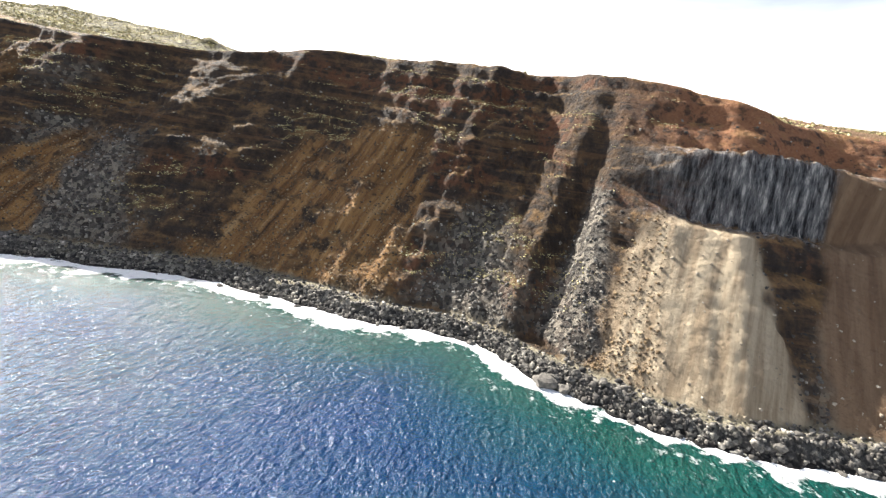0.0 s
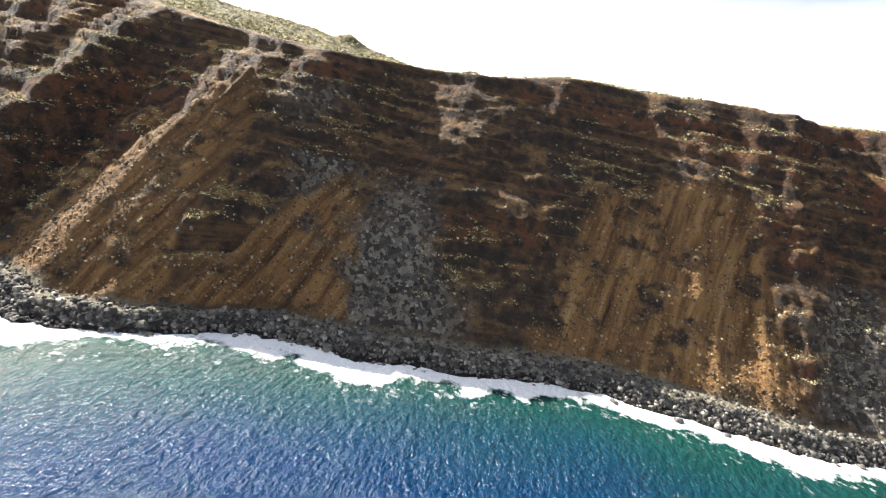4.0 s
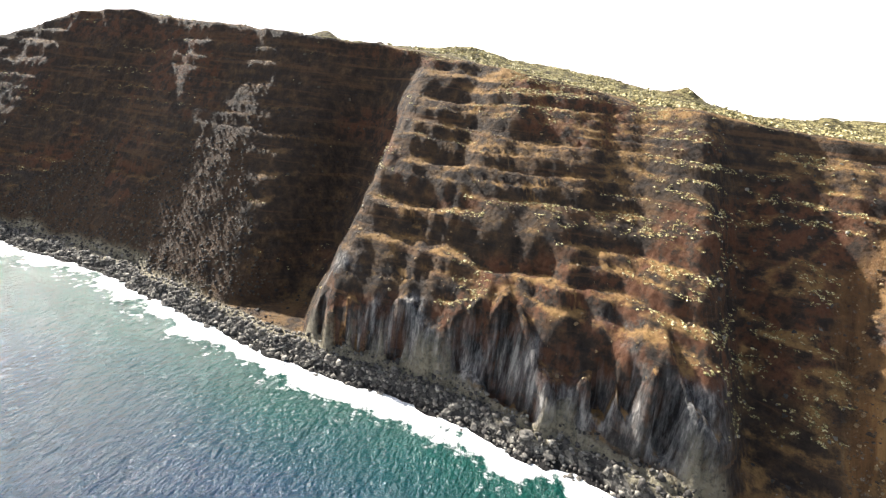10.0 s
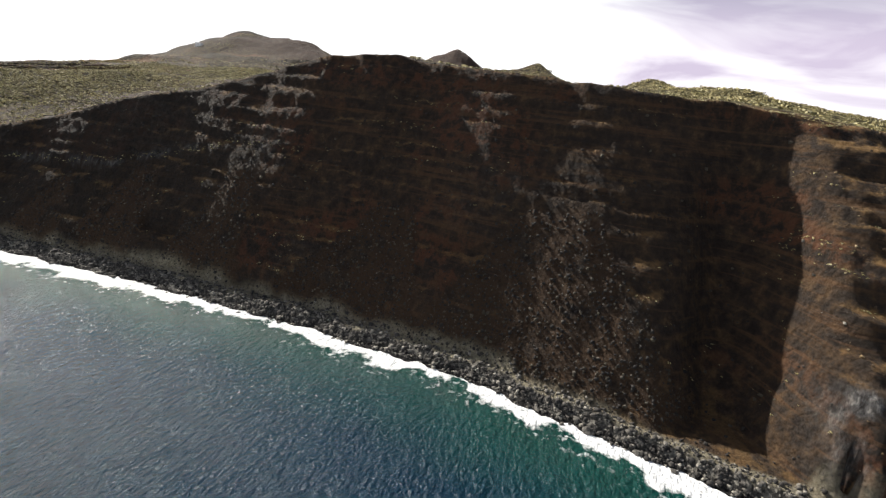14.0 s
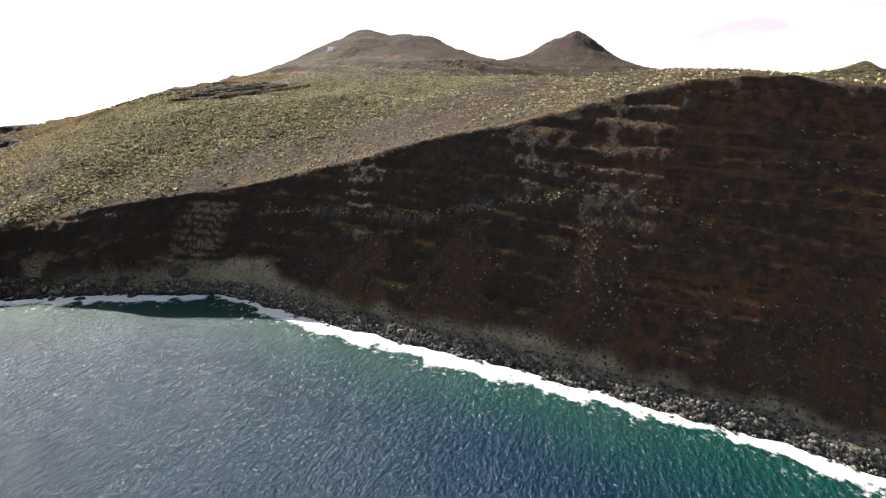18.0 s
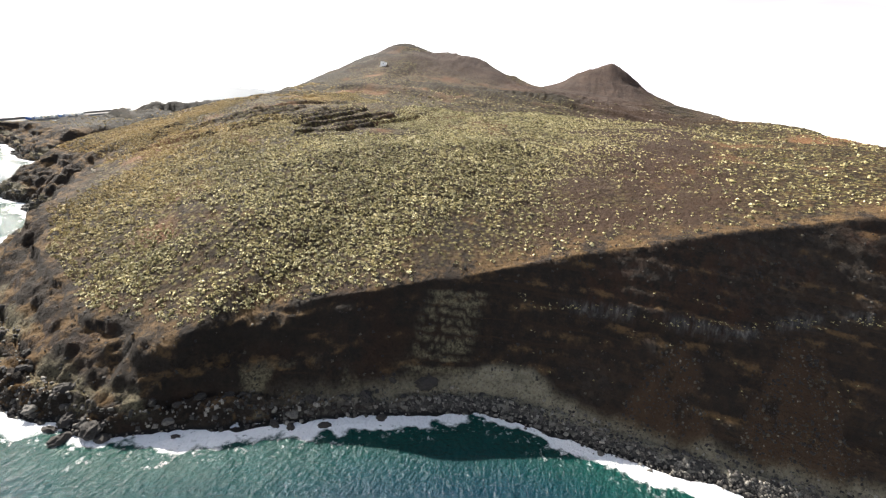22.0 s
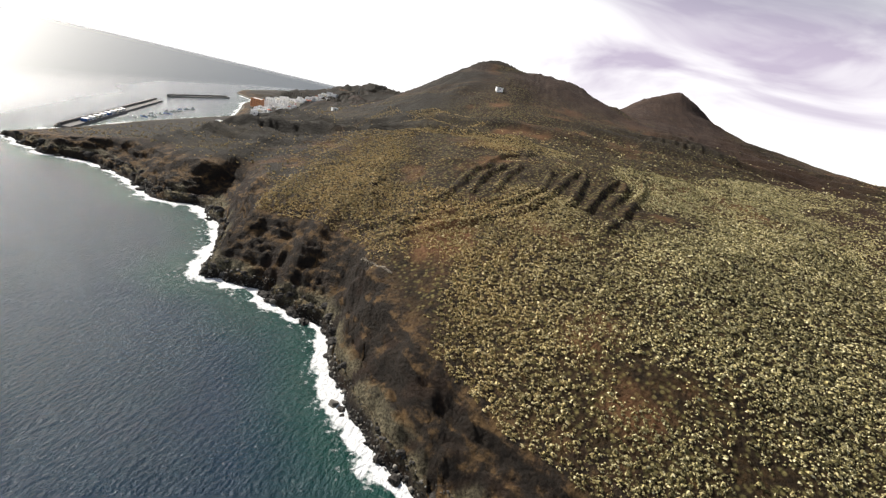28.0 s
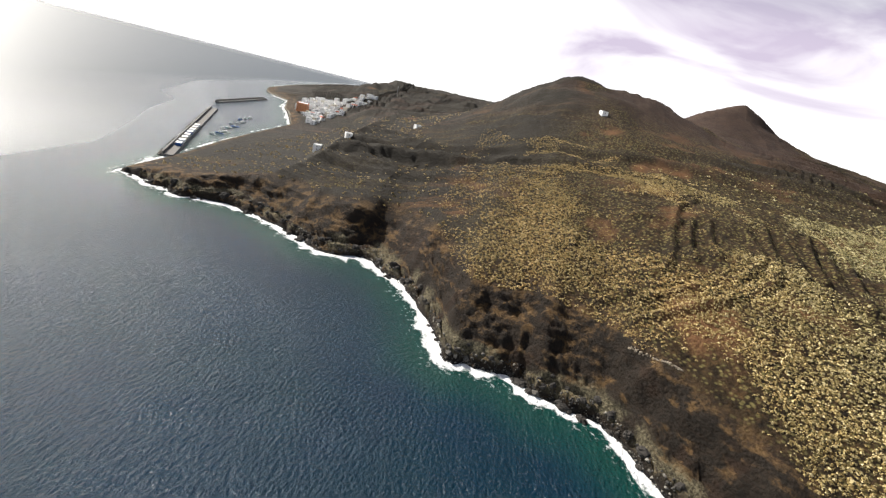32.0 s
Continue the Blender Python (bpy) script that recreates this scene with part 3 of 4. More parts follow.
    sand = k.mix(k.calc("MULTIPLY", k.calc("MULTIPLY", k.step(grain, 0.5, 0.62), k.step(k.value("along"), -48, -30, 0.12, 1.0)), k.calc("SUBTRACT", 1.0, pebble)), sand, gravel)
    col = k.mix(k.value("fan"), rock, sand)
    # slope above: dry scrub, ochre soil, black flows
    soil = k.ramp(blotch, ((0.34, (0.012, 0.008, 0.005)), (0.50, (0.036, 0.022, 0.010)), (0.64, (0.085, 0.050, 0.020)), (0.78, (0.20, 0.115, 0.042))))
    scrub = k.mix(k.step(grain, 0.52, 0.66), soil, (0.036, 0.028, 0.012))
    scrub = k.mix(k.step(k.noise(0.045, 5, 0.65), 0.53, 0.64, 0, 0.75), scrub, k.mix(grain, (0.012, 0.009, 0.006), (0.06, 0.038, 0.018)))
    tuft = k.step(k.cells(0.40, "Distance"), 0.15, 0.5)
    scrub = k.mix(k.calc("MULTIPLY", k.calc("SUBTRACT", 1.0, tuft), 0.8), scrub, k.mix(k.noise(0.4), (0.07, 0.065, 0.022), (0.36, 0.30, 0.115)))
    scrub = k.mix(k.step(k.noise(0.013, 3), 0.54, 0.68, 0, 0.8), scrub, k.mix(grain, (0.13, 0.058, 0.028), (0.28, 0.145, 0.065)))
    scrub = k.mix(k.calc("MULTIPLY", k.value("flow"), 0.85), scrub, k.mix(grain, (0.010, 0.009, 0.008), (0.042, 0.034, 0.024)))
    straw = k.mix(k.step(k.noise(0.16, 9, 0.78), 0.42, 0.60), (0.040, 0.034, 0.016), (0.29, 0.25, 0.11))
    straw = k.mix(k.step(k.value("along"), -40, 20, 0.85, 0.0), straw, k.mix(grain, (0.17, 0.095, 0.055), (0.36, 0.22, 0.135)))
    scrub = k.mix(k.calc("MULTIPLY", k.step(k.value("along"), 400, 620, 0.9, 0.0), k.step(k.noise(0.02, 5), 0.30, 0.45, 0.5, 1.0)), scrub, straw)
    barren = k.calc("MULTIPLY", k.calc("MULTIPLY", k.step(k.value("along"), 690, 735), k.step(k.value("along"), 785, 825, 1.0, 0.0)), k.step(k.noise(0.03, 5, 0.65), 0.36, 0.5, 0.5, 0.95))
    scrub = k.mix(barren, scrub, k.mix(grain, (0.016, 0.010, 0.007), (0.075, 0.040, 0.022)))
    far = k.calc("MULTIPLY", k.step(k.axis("X"), 560, 760), k.step(k.value("along"), 560, 700))
    cinder = k.mix(broad, (0.028, 0.020, 0.017), (0.095, 0.060, 0.043))
    scrub = k.mix(k.calc("MULTIPLY", far, k.step(k.noise(0.008, 4), 0.38, 0.52)), scrub, cinder)
    south = k.step(k.calc("ADD", k.value("along"), k.calc("MULTIPLY", k.axis("X"), 0.25)), 1185, 1290)
    scrub = k.mix(k.calc("MULTIPLY", k.calc("MULTIPLY", south, k.step(k.value("along"), 800, 950)), k.step(k.noise(1.0, 6, 0.65, (0.036, 0.008, 0.02)), 0.40, 0.50, 0.3, 1.0)), scrub, k.mix(grain, (0.010, 0.009, 0.008), (0.046, 0.039, 0.028)))
    scrub = k.mix(k.calc("MULTIPLY", k.value("wild"), k.step(k.value("plain"), 0.1, 1.0, 0.8, 0.0)), scrub, k.mix(grain, (0.012, 0.009, 0.007), (0.055, 0.032, 0.018)))
    col = k.mix(k.value("plain"), col, scrub)
    shingle = k.ramp(k.cells(0.8), ((0.1, (0.025, 0.024, 0.024)), (0.55, (0.09, 0.085, 0.078)), (0.9, (0.27, 0.255, 0.22))))
    col = k.mix(k.value("beach"), col, shingle)
    col = k.mix(k.calc("MULTIPLY", k.value("berm"), k.step(grain, 0.35, 0.55, 0.25, 0.9)), col, k.mix(blotch, (0.17, 0.15, 0.10), (0.46, 0.41, 0.29)))
    col = k.mix(k.calc("MULTIPLY", k.value("ledge"), k.step(grain, 0.40, 0.58, 0.2, 0.9)), col, k.mix(blotch, (0.07, 0.065, 0.035), (0.36, 0.31, 0.20)))
    wet = k.step(k.axis("Z"), 0.3, 1.6)
    col = k.mix(wet, (0.016, 0.015, 0.015), col)
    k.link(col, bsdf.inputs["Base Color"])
    bsdf.inputs["Roughness"].default_value = 0.93
    bsdf.inputs["Specular IOR Level"].default_value = 0.2
    rough = k.calc("ADD", k.calc("MULTIPLY", k.noise(0.35, 8, 0.75), 1.0), k.calc("MULTIPLY", k.cells(0.55, "Distance"), -0.35))
    k.link(k.bump(rough, 1.0, 2.8), bsdf.inputs["Normal"])
    return m


def sea_material():
    m, nt, bsdf = shader("sea_water")
    k = Net(nt)
    far = k.value("off")
    swell = k.noise(1.0, 6, 0.64, (0.09, 0.18, 0.1))
    chop = k.noise(1.0, 4, 0.6, (0.38, 0.6, 0.5))
    deep = k.mix(k.step(k.noise(0.010, 3), 0.35, 0.65), (0.0004, 0.022, 0.076), (0.0005, 0.026, 0.056))
    deep = k.mix(k.step(k.axis("Y"), 150, 420, 0.0, 0.75), deep, (0.0008, 0.018, 0.030))
    near = k.mix(k.noise(0.06, 4), (0.0018, 0.028, 0.026), (0.0045, 0.062, 0.048))
    col = k.mix(k.step(k.calc("ADD", far, k.calc("MULTIPLY", k.calc("SUBTRACT", k.noise(0.03, 4), 0.5), 30.0)), 6, 50), near, deep)
    lace = k.noise(0.32, 8, 0.72)
    ragged = k.calc("ADD", far, k.calc("ADD", k.calc("MULTIPLY", k.calc("SUBTRACT", k.noise(0.075, 5, 0.6), 0.5), 24.0), k.calc("MULTIPLY", k.calc("SUBTRACT", k.noise(0.022, 3, 0.5), 0.5), 20.0)))
    surf = k.step(ragged, 6.3, 8.6, 1.0, 0.0)
    thin = k.calc("MULTIPLY", k.step(ragged, 6.0, 17.0, 1.0, 0.0), k.step(lace, 0.54, 0.66))
    foam = k.calc("MAXIMUM", k.calc("MULTIPLY", surf, k.step(lace, 0.30, 0.40)), thin)
    k.link(k.mix(foam, col, (0.86, 0.87, 0.87)), bsdf.inputs["Base Color"])
    k.link(k.calc("ADD", k.calc("MULTIPLY", foam, 0.6), k.step(far, 100, 900, 0.22, 0.38)), bsdf.inputs["Roughness"])
    bsdf.inputs["IOR"].default_value = 1.33
    bsdf.inputs["Specular IOR Level"].default_value = 0.30
    fine = k.noise(1.0, 3, 0.6, (1.0, 1.5, 1.0))
    h = k.calc("ADD", k.calc("ADD", k.calc("MULTIPLY", swell, 1.0), k.calc("MULTIPLY", chop, 1.5)), k.calc("MULTIPLY", fine, 0.3))
    h = k.calc("ADD", h, k.calc("MULTIPLY", foam, 0.12))
    h = k.calc("MULTIPLY", h, k.step(far, 150, 900, 1.0, 0.08))
    k.link(k.bump(h, 1.0, 0.9), bsdf.inputs["Normal"])
    return m


GROUND, SEA = ground_material(), sea_material()

# ---- ground and sea ----
rows_y = spread(((-1500, -400, 40), (-400, -170, 8), (-170, 960, 1.15), (960, 1200, 1.7), (1200, 1520, 3), (1520, 1840, 8), (1840, 2300, 20)))
rows_y = np.append(rows_y, 2300.0)
cols_d = spread(((-60, -8, 5), (-8, 0, 1.5), (0, 112, 0.95), (112, 215, 1.7), (215, 300, 2.4), (300, 420, 4), (420, 900, 10), (900, 2000, 30), (2000, 4400, 120)))
gd, gy = np.meshgrid(cols_d, rows_y)
gx = gd + shore_x(gy)
gz, shades = land(gx, gy)
ground = sheet("ground", gx, gy, gz, shades, GROUND)
tagged(ground, "dark volcanic coast with layered cliffs, debris fans and scrub slopes", "ground", kind="structure")


def on_ground(x, y):
    """Points set on the ground sheet, with the weights found there."""
    d = x - shore_x(y)
    i = np.clip(np.searchsorted(rows_y, y) - 1, 0, len(rows_y) - 2)
    j = np.clip(np.searchsorted(cols_d, d) - 1, 0, len(cols_d) - 2)
    v = np.clip((y - rows_y[i]) / (rows_y[i + 1] - rows_y[i]), 0, 1)
    u = np.clip((d - cols_d[j]) / (cols_d[j + 1] - cols_d[j]), 0, 1)
    z = (gz[i, j] * (1 - u) + gz[i, j + 1] * u) * (1 - v) + (gz[i + 1, j] * (1 - u) + gz[i + 1, j + 1] * u) * v
    return np.stack([x, y, z], -1), {key: values[i, j] for key, values in shades.items()}


def shore_distance(x, y):
    """Metres from the shore line, along the sheet's own rows and round the southern point."""
    line_y = np.concatenate([np.arange(-400, 1500, 3.0), np.arange(1500, 2300, 8.0)])
    line = np.stack([shore_x(line_y), line_y], -1)
    out = np.full(x.size, 1e9)
    fx, fy = x.ravel(), y.ravel()
    near = np.abs(fx - shore_x(fy)) < 400
    out[~near] = np.abs(fx - shore_x(np.clip(fy, -1500, 2298)))[~near]
    pts = np.stack([fx[near], fy[near]], -1)
    best = np.full(len(pts), 1e9)
    for a in range(0, len(line), 12):
        seg = line[a:a + 12]
        best = np.minimum(best, ((pts[:, None, :] - seg[None]) ** 2).sum(-1).min(1))
    out[near] = np.sqrt(best)
    return out.reshape(x.shape)


sea_y = spread(((-4500, -400, 160), (-400, -160, 12), (-160, 1240, 2.5), (1240, 1840, 7), (1840, 6000, 140)))
sea_d = spread(((-4600, -600, 160), (-600, -120, 30), (-120, -44, 5), (-44, 6, 2.0)))
sd, syy = np.meshgrid(np.append(sea_d, 14.0), sea_y)
sxx = sd + shore_x(np.clip(syy, -1500, 2298))
far_off = shore_distance(sxx, syy)
sea = sheet("water", sxx, syy, np.zeros_like(sxx), dict(off=far_off), SEA)
tagged(sea, "dark blue ocean with turquoise shallows and white surf", "sea", kind="structure")


# ---- helpers for things ----
def part(name, bm, material, parent=None, label=""):
    me = bpy.data.meshes.new(name)
    bm.to_mesh(me)
    bm.free()
    me.materials.append(material)
    ob = new(name, me)
    if parent is not None:
        ob.parent = parent
    if label:
        ob["label"] = label
    return ob


def box(x0, y0, z0, x1, y1, z1, bm=None, bevel=0.0):
    out = bm or bmesh.new()
    fresh = bmesh.ops.create_cube(out, size=1.0)["verts"]
    for v in fresh:
        v.co = Vector((x0 + (v.co.x + 0.5) * (x1 - x0), y0 + (v.co.y + 0.5) * (y1 - y0), z0 + (v.co.z + 0.5) * (z1 - z0)))
    if bevel:
        edges = list({e for v in fresh for e in v.link_edges})
        bmesh.ops.bevel(out, geom=edges, offset=bevel, segments=1, affect="EDGES")
    return out


def empty(name, x, y, z, turn=0.0):
    ob = new(name)
    ob.matrix_basis = pose(x, y, z, 0, 0, turn)
    return ob


def height_at(x, y):
    return float(on_ground(np.array([float(x)]), np.array([float(y)]))[0][0, 2])


def painted(name, colour, rough=0.7, vary=0.15, scale=0.8):
    m, nt, bsdf = shader(name)
    k = Net(nt)
    dark = tuple(c * (1 - vary) for c in colour)
    light = tuple(min(1.0, c * (1 + vary * 0.5)) for c in colour)
    k.link(k.mix(k.noise(scale, 6, 0.65), dark, light), bsdf.inputs["Base Color"])
    bsdf.inputs["Roughness"].default_value = rough
    k.link(k.bump(k.noise(scale * 6, 4), 0.3, 0.03), bsdf.inputs["Normal"])
    return m


def stone_material(name, stops):
    m, nt, bsdf = shader(name)
    k = Net(nt)
    base = k.ramp(k.geo.outputs["Random Per Island"], stops)
    base = k.mix(k.step(k.noise(1.3, 6, 0.7), 0.35, 0.65, 0, 0.55), base, (0.03, 0.027, 0.025))
    k.link(base, bsdf.inputs["Base Color"])
    bsdf.inputs["Roughness"].default_value = 0.9
    k.link(k.bump(k.noise(2.2, 6, 0.7), 0.8, 0.35), bsdf.inputs["Normal"])
    return m


STONE = stone_material("basalt_stone", ((0.0, (0.028, 0.026, 0.025)), (0.45, (0.075, 0.068, 0.06)), (0.75, (0.19, 0.175, 0.15)), (1.0, (0.44, 0.41, 0.35))))
OCHRE_STONE = stone_material("ochre_stone", ((0.0, (0.05, 0.035, 0.022)), (0.45, (0.17, 0.105, 0.05)), (0.85, (0.34, 0.23, 0.11)), (1.0, (0.52, 0.42, 0.26))))
# black lava of the crags; also slope stones with shade put into their colour
DARK_STONE = stone_material("black_and_shaded_lava", ((0.0, (0.012, 0.011, 0.011)), (0.7, (0.040, 0.034, 0.028)), (1.0, (0.13, 0.11, 0.075))))
PALE_STONE = stone_material("pale_stone", ((0.0, (0.26, 0.21, 0.15)), (1.0, (0.62, 0.54, 0.42))))


def scrub_material(name, stops):
    m, nt, bsdf = shader(name)
    k = Net(nt)
    tone = k.ramp(k.geo.outputs["Random Per Island"], stops)
    patch = k.step(k.noise(0.03, 4), 0.38, 0.62)
    tone = k.mix(k.step(k.axis("Y"), 900, 1060, 0.0, 0.45), tone, (0.52, 0.30, 0.085))
    k.link(k.mix(patch, k.mix(0.35, tone, (0.10, 0.09, 0.03)), tone), bsdf.inputs["Base Color"])
    bsdf.inputs["Roughness"].default_value = 0.8
    return m


SCRUB = scrub_material("dry_scrub", ((0.0, (0.05, 0.045, 0.016)), (0.35, (0.20, 0.165, 0.06)), (0.65, (0.56, 0.47, 0.20)), (1.0, (0.84, 0.76, 0.46))))


def scatter(name, base_v, base_f, places, sizes, material, squash, seed, label, category, lift=0.0, jitter=0.25):
    """Many small pieces joined into one mesh, each turned, sized and bent a little."""
    rng = np.random.RandomState(seed)
    n, nv = len(places), len(base_v)
    v = np.repeat(base_v[None], n, 0) + rng.uniform(-jitter, jitter, (n, nv, 3))
    a = rng.uniform(0, 2 * np.pi, n)
    c, s = np.cos(a)[:, None], np.sin(a)[:, None]
    st = rng.uniform(0.75, 1.35, (n, 1, 3)) * np.array(squash)
    v = v * st * sizes[:, None, None]
    v = np.stack([v[:, :, 0] * c - v[:, :, 1] * s, v[:, :, 0] * s + v[:, :, 1] * c, v[:, :, 2]], -1)
    v = v + places[:, None, :] + np.array((0, 0, lift)) * sizes[:, None, None]
    f = (base_f[None] + (np.arange(n) * nv)[:, None, None]).reshape(-1, base_f.shape[1])
    me = bpy.data.meshes.new(name)
    me.vertices.add(n * nv)
    me.vertices.foreach_set("co", v.astype(np.float32).ravel())
    me.loops.add(f.size)
    me.loops.foreach_set("vertex_index", f.astype(np.int32).ravel())
    me.polygons.add(len(f))
    me.polygons.foreach_set("loop_start", np.arange(0, f.size, f.shape[1], dtype=np.int32))
    me.update(calc_edges=True)
    me.materials.append(material)
    return tagged(new(name, me), label, category, kind="stuff")


CHIP_V = np.array([(-.5, -.5, -.5), (.5, -.5, -.5), (.5, .5, -.5), (-.5, .5, -.5), (-.4, -.4, .5), (.4, -.4, .5), (.4, .4, .5), (-.4, .4, .5)], float)
CHIP_F = np.array([(0, 1, 5, 4), (1, 2, 6, 5), (2, 3, 7, 6), (3, 0, 4, 7), (4, 5, 6, 7), (3, 2, 1, 0)])


def tuft_shape(blades, seed):
    """A cushion of short tilted leaf blades."""
    rng = np.random.RandomState(seed)
    vs, fs = [], []
    for k in range(blades):
        a, e = 2 * math.pi * (k * 0.618 % 1), math.asin(min(1, 0.12 + 0.86 * k / blades))
        d = np.array((math.cos(a) * math.cos(e), math.sin(a) * math.cos(e), math.sin(e)))
        side = np.cross(d, rng.normal(size=3))
        side /= np.linalg.norm(side)
        up = np.cross(side, d)
        c = d * rng.uniform(0.55, 0.85)
        w, h = rng.uniform(0.3, 0.5), rng.uniform(0.3, 0.55)
        base = len(vs)
        vs += [c - side * w - up * h * 0.5, c + side * w - up * h * 0.4, c + side * w * 0.4 + up * h + d * 0.2, c - side * w * 0.4 + up * h]
        fs.append((base, base + 1, base + 2, base + 3))
    return np.array(vs), np.array(fs)


rng = np.random.RandomState(7)


# stones of the beach
n = 30000
by = rng.uniform(-170, 1300, n)
bd = rng.beta(1.3, 1.1, n) * (beach_width(by) + 3) - 1.5
keep = ((by < 790) | (rng.rand(n) < 0.5)) & ((bd < 0.55 * beach_width(by)) | (rng.rand(n) < 0.35))
by, bd = by[keep], bd[keep]
n = len(by)
pts, sh = on_ground(shore_x(by) + bd, by)
low = pts[:, 2] < 6.5
pts = pts[low]
n = len(pts)
size = 0.3 + 0.9 * rng.rand(n) ** 5 + 0.3 * rng.rand(n)
scatter("beach_stones", CHIP_V, CHIP_F, pts, size, STONE, (1, 1, 0.75), 11, "grey rounded basalt stones along the surf", "stones", 0.1)
# stones on the slopes, thick on the rubble, thin elsewhere
n = 170000
sy_ = rng.uniform(-160, 940, n)
pts, sh = on_ground(shore_x(sy_) + beach_width(sy_) + rng.rand(n) ** 1.2 * 85, sy_)
keep = (rng.rand(n) < 0.04 + 0.7 * sh["rubble"] + 0.5 * sh["fan"]) & (sh["plain"] < 0.3) & (sh["pale"] < 0.4)
ochre = keep & (((sh["fan"] > 0.4) & (sy_ < 320) & (sy_ > -30)) | ((sh["along"] > 318) & (sh["along"] < 425)))
pale_ = (sh["fan"] > 0.4) & (sy_ <= -30) & (rng.rand(n) < 0.035)
grey = keep & ~ochre & ((sh["fan"] <= 0.4) | (sy_ > -30))
# past here the grey stones are coloured darker, as shade on the slope
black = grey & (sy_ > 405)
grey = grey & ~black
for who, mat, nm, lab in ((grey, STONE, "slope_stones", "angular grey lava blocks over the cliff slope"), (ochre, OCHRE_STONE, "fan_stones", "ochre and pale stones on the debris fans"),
                          (black, DARK_STONE, "shade_dark_slope_stones", "lava blocks over the shaded cliff slope, coloured dark to stand for its shade"), (pale_, PALE_STONE, "pale_fan_stones", "pale grey stones on the light debris fan")):
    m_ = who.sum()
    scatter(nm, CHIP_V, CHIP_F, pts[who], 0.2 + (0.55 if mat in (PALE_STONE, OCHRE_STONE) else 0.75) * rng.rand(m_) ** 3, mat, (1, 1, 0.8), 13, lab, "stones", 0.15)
# scrub on the slope above
TUFT_V, TUFT_F = tuft_shape(7, 3)
n = 150000
ty = rng.uniform(640, 1200, n)
tx = shore_x(ty) + 8 + rng.rand(n) ** 0.9 * 330
pts, sh = on_ground(tx, ty)
bare = fractal(tx / 45, ty / 45, 201, 3)
keep = (sh["plain"] > 0.03) & (sh["flow"] < 0.5) & (rng.rand(n) < ease(-0.55 + 0.3 * ease(840, 960, ty), 0.15 + 0.1 * ease(840, 960, ty), bare) * (0.08 + 0.92 * ease(745, 850, ty + 0.25 * (tx - 250))) * (1 - 0.8 * ease(1185, 1290, ty + 0.25 * tx)))
scatter("scrub", TUFT_V, TUFT_F, pts[keep], 0.47 + 0.8 * rng.rand(keep.sum()) ** 2, SCRUB, (1, 1, 0.75), 17, "dry yellow-green cushion scrub covering the lava slope", "scrub", 0.0, 0.12)
n = 12000
ty = rng.uniform(-100, 1480, n)
tx = shore_x(ty) + 20 + rng.rand(n) * 520
pts, sh = on_ground(tx, ty)
keep = (sh["plain"] > 0.4) & (sh["flow"] < 0.6) & ((ty < 700) | (ty > 1150) | (tx > shore_x(ty) + 320)) & (((tx - 690) / 190) ** 2 + ((ty - 1050) / 230) ** 2 > 1) & (((tx - 800) / 120) ** 2 + ((ty - 772) / 100) ** 2 > 1)
scatter("far_scrub", TUFT_V, TUFT_F, pts[keep], 0.8 + 1.0 * rng.rand(keep.sum()), SCRUB, (1, 1, 0.7), 19, "sparse dry bushes on distant lava ground", "scrub", 0.0, 0.12)


# low bushes on the plateau behind the cliff rim
n = 30000
ry_ = rng.uniform(-150, 500, n)
rx_ = shore_x(ry_) + beach_width(ry_) + 58 + rng.rand(n) ** 1.3 * 190
pts, sh = on_ground(rx_, ry_)
keep = (sh["plain"] > 0.2) & (rng.rand(n) < ease(-0.3, 0.2, fractal(rx_ / 30, ry_ / 30, 221, 3)))
scatter("rim_scrub", TUFT_V, TUFT_F, pts[keep], 0.5 + 0.7 * rng.rand(keep.sum()) ** 2, SCRUB, (1, 1, 0.75), 43, "dry straw-coloured bushes behind the cliff rim", "scrub", 0.0, 0.12)
# small dry bushes on the ledges of the cliff
n = 120000
ly = rng.uniform(-30, 780, n)
pts, sh = on_ground(shore_x(ly) + beach_width(ly) + rng.rand(n) * 88, ly)
tilt_ = np.abs(on_ground(pts[:, 0] + 0.9, pts[:, 1])[0][:, 2] - pts[:, 2]) / 0.9
grow = ease(-0.15, 0.2, fractal(ly / 30, pts[:, 2] / 22, 211, 3) + 0.25 * np.exp(-((ly - 360) / 70) ** 2) * (pts[:, 2] > 45))
seam_z = np.interp(ly, (640, 698, 770), (60, 42, 37))
along = (np.abs(pts[:, 2] - seam_z - 3 * fractal(ly / 12, ly * 0, 212, 2)) < 1.3) & (ly > 600) & (rng.rand(n) < 0.5)
keep = (tilt_ < 0.9 + 0.5 * (ly > 450)) & (sh["fan"] < 0.5) & (sh["pale"] < 0.3) & (pts[:, 2] > 12) & (rng.rand(n) < (0.75 - 0.62 * (ly > 415) - 0.09 * (ly > 600)) * grow) & (sh["plain"] < 0.2)
keep = keep | along
scatter("ledge_scrub", TUFT_V, TUFT_F, pts[keep], 0.26 + 0.4 * rng.rand(keep.sum()) ** 2, SCRUB, (1, 1, 0.7), 37, "small dry yellow bushes on the cliff ledges", "scrub", 0.0, 0.12)


# boulders that stand out one by one
BOULDER_STONE = stone_material("boulder_stone", ((0.0, (0.03, 0.028, 0.026)), (1.0, (0.15, 0.138, 0.12))))


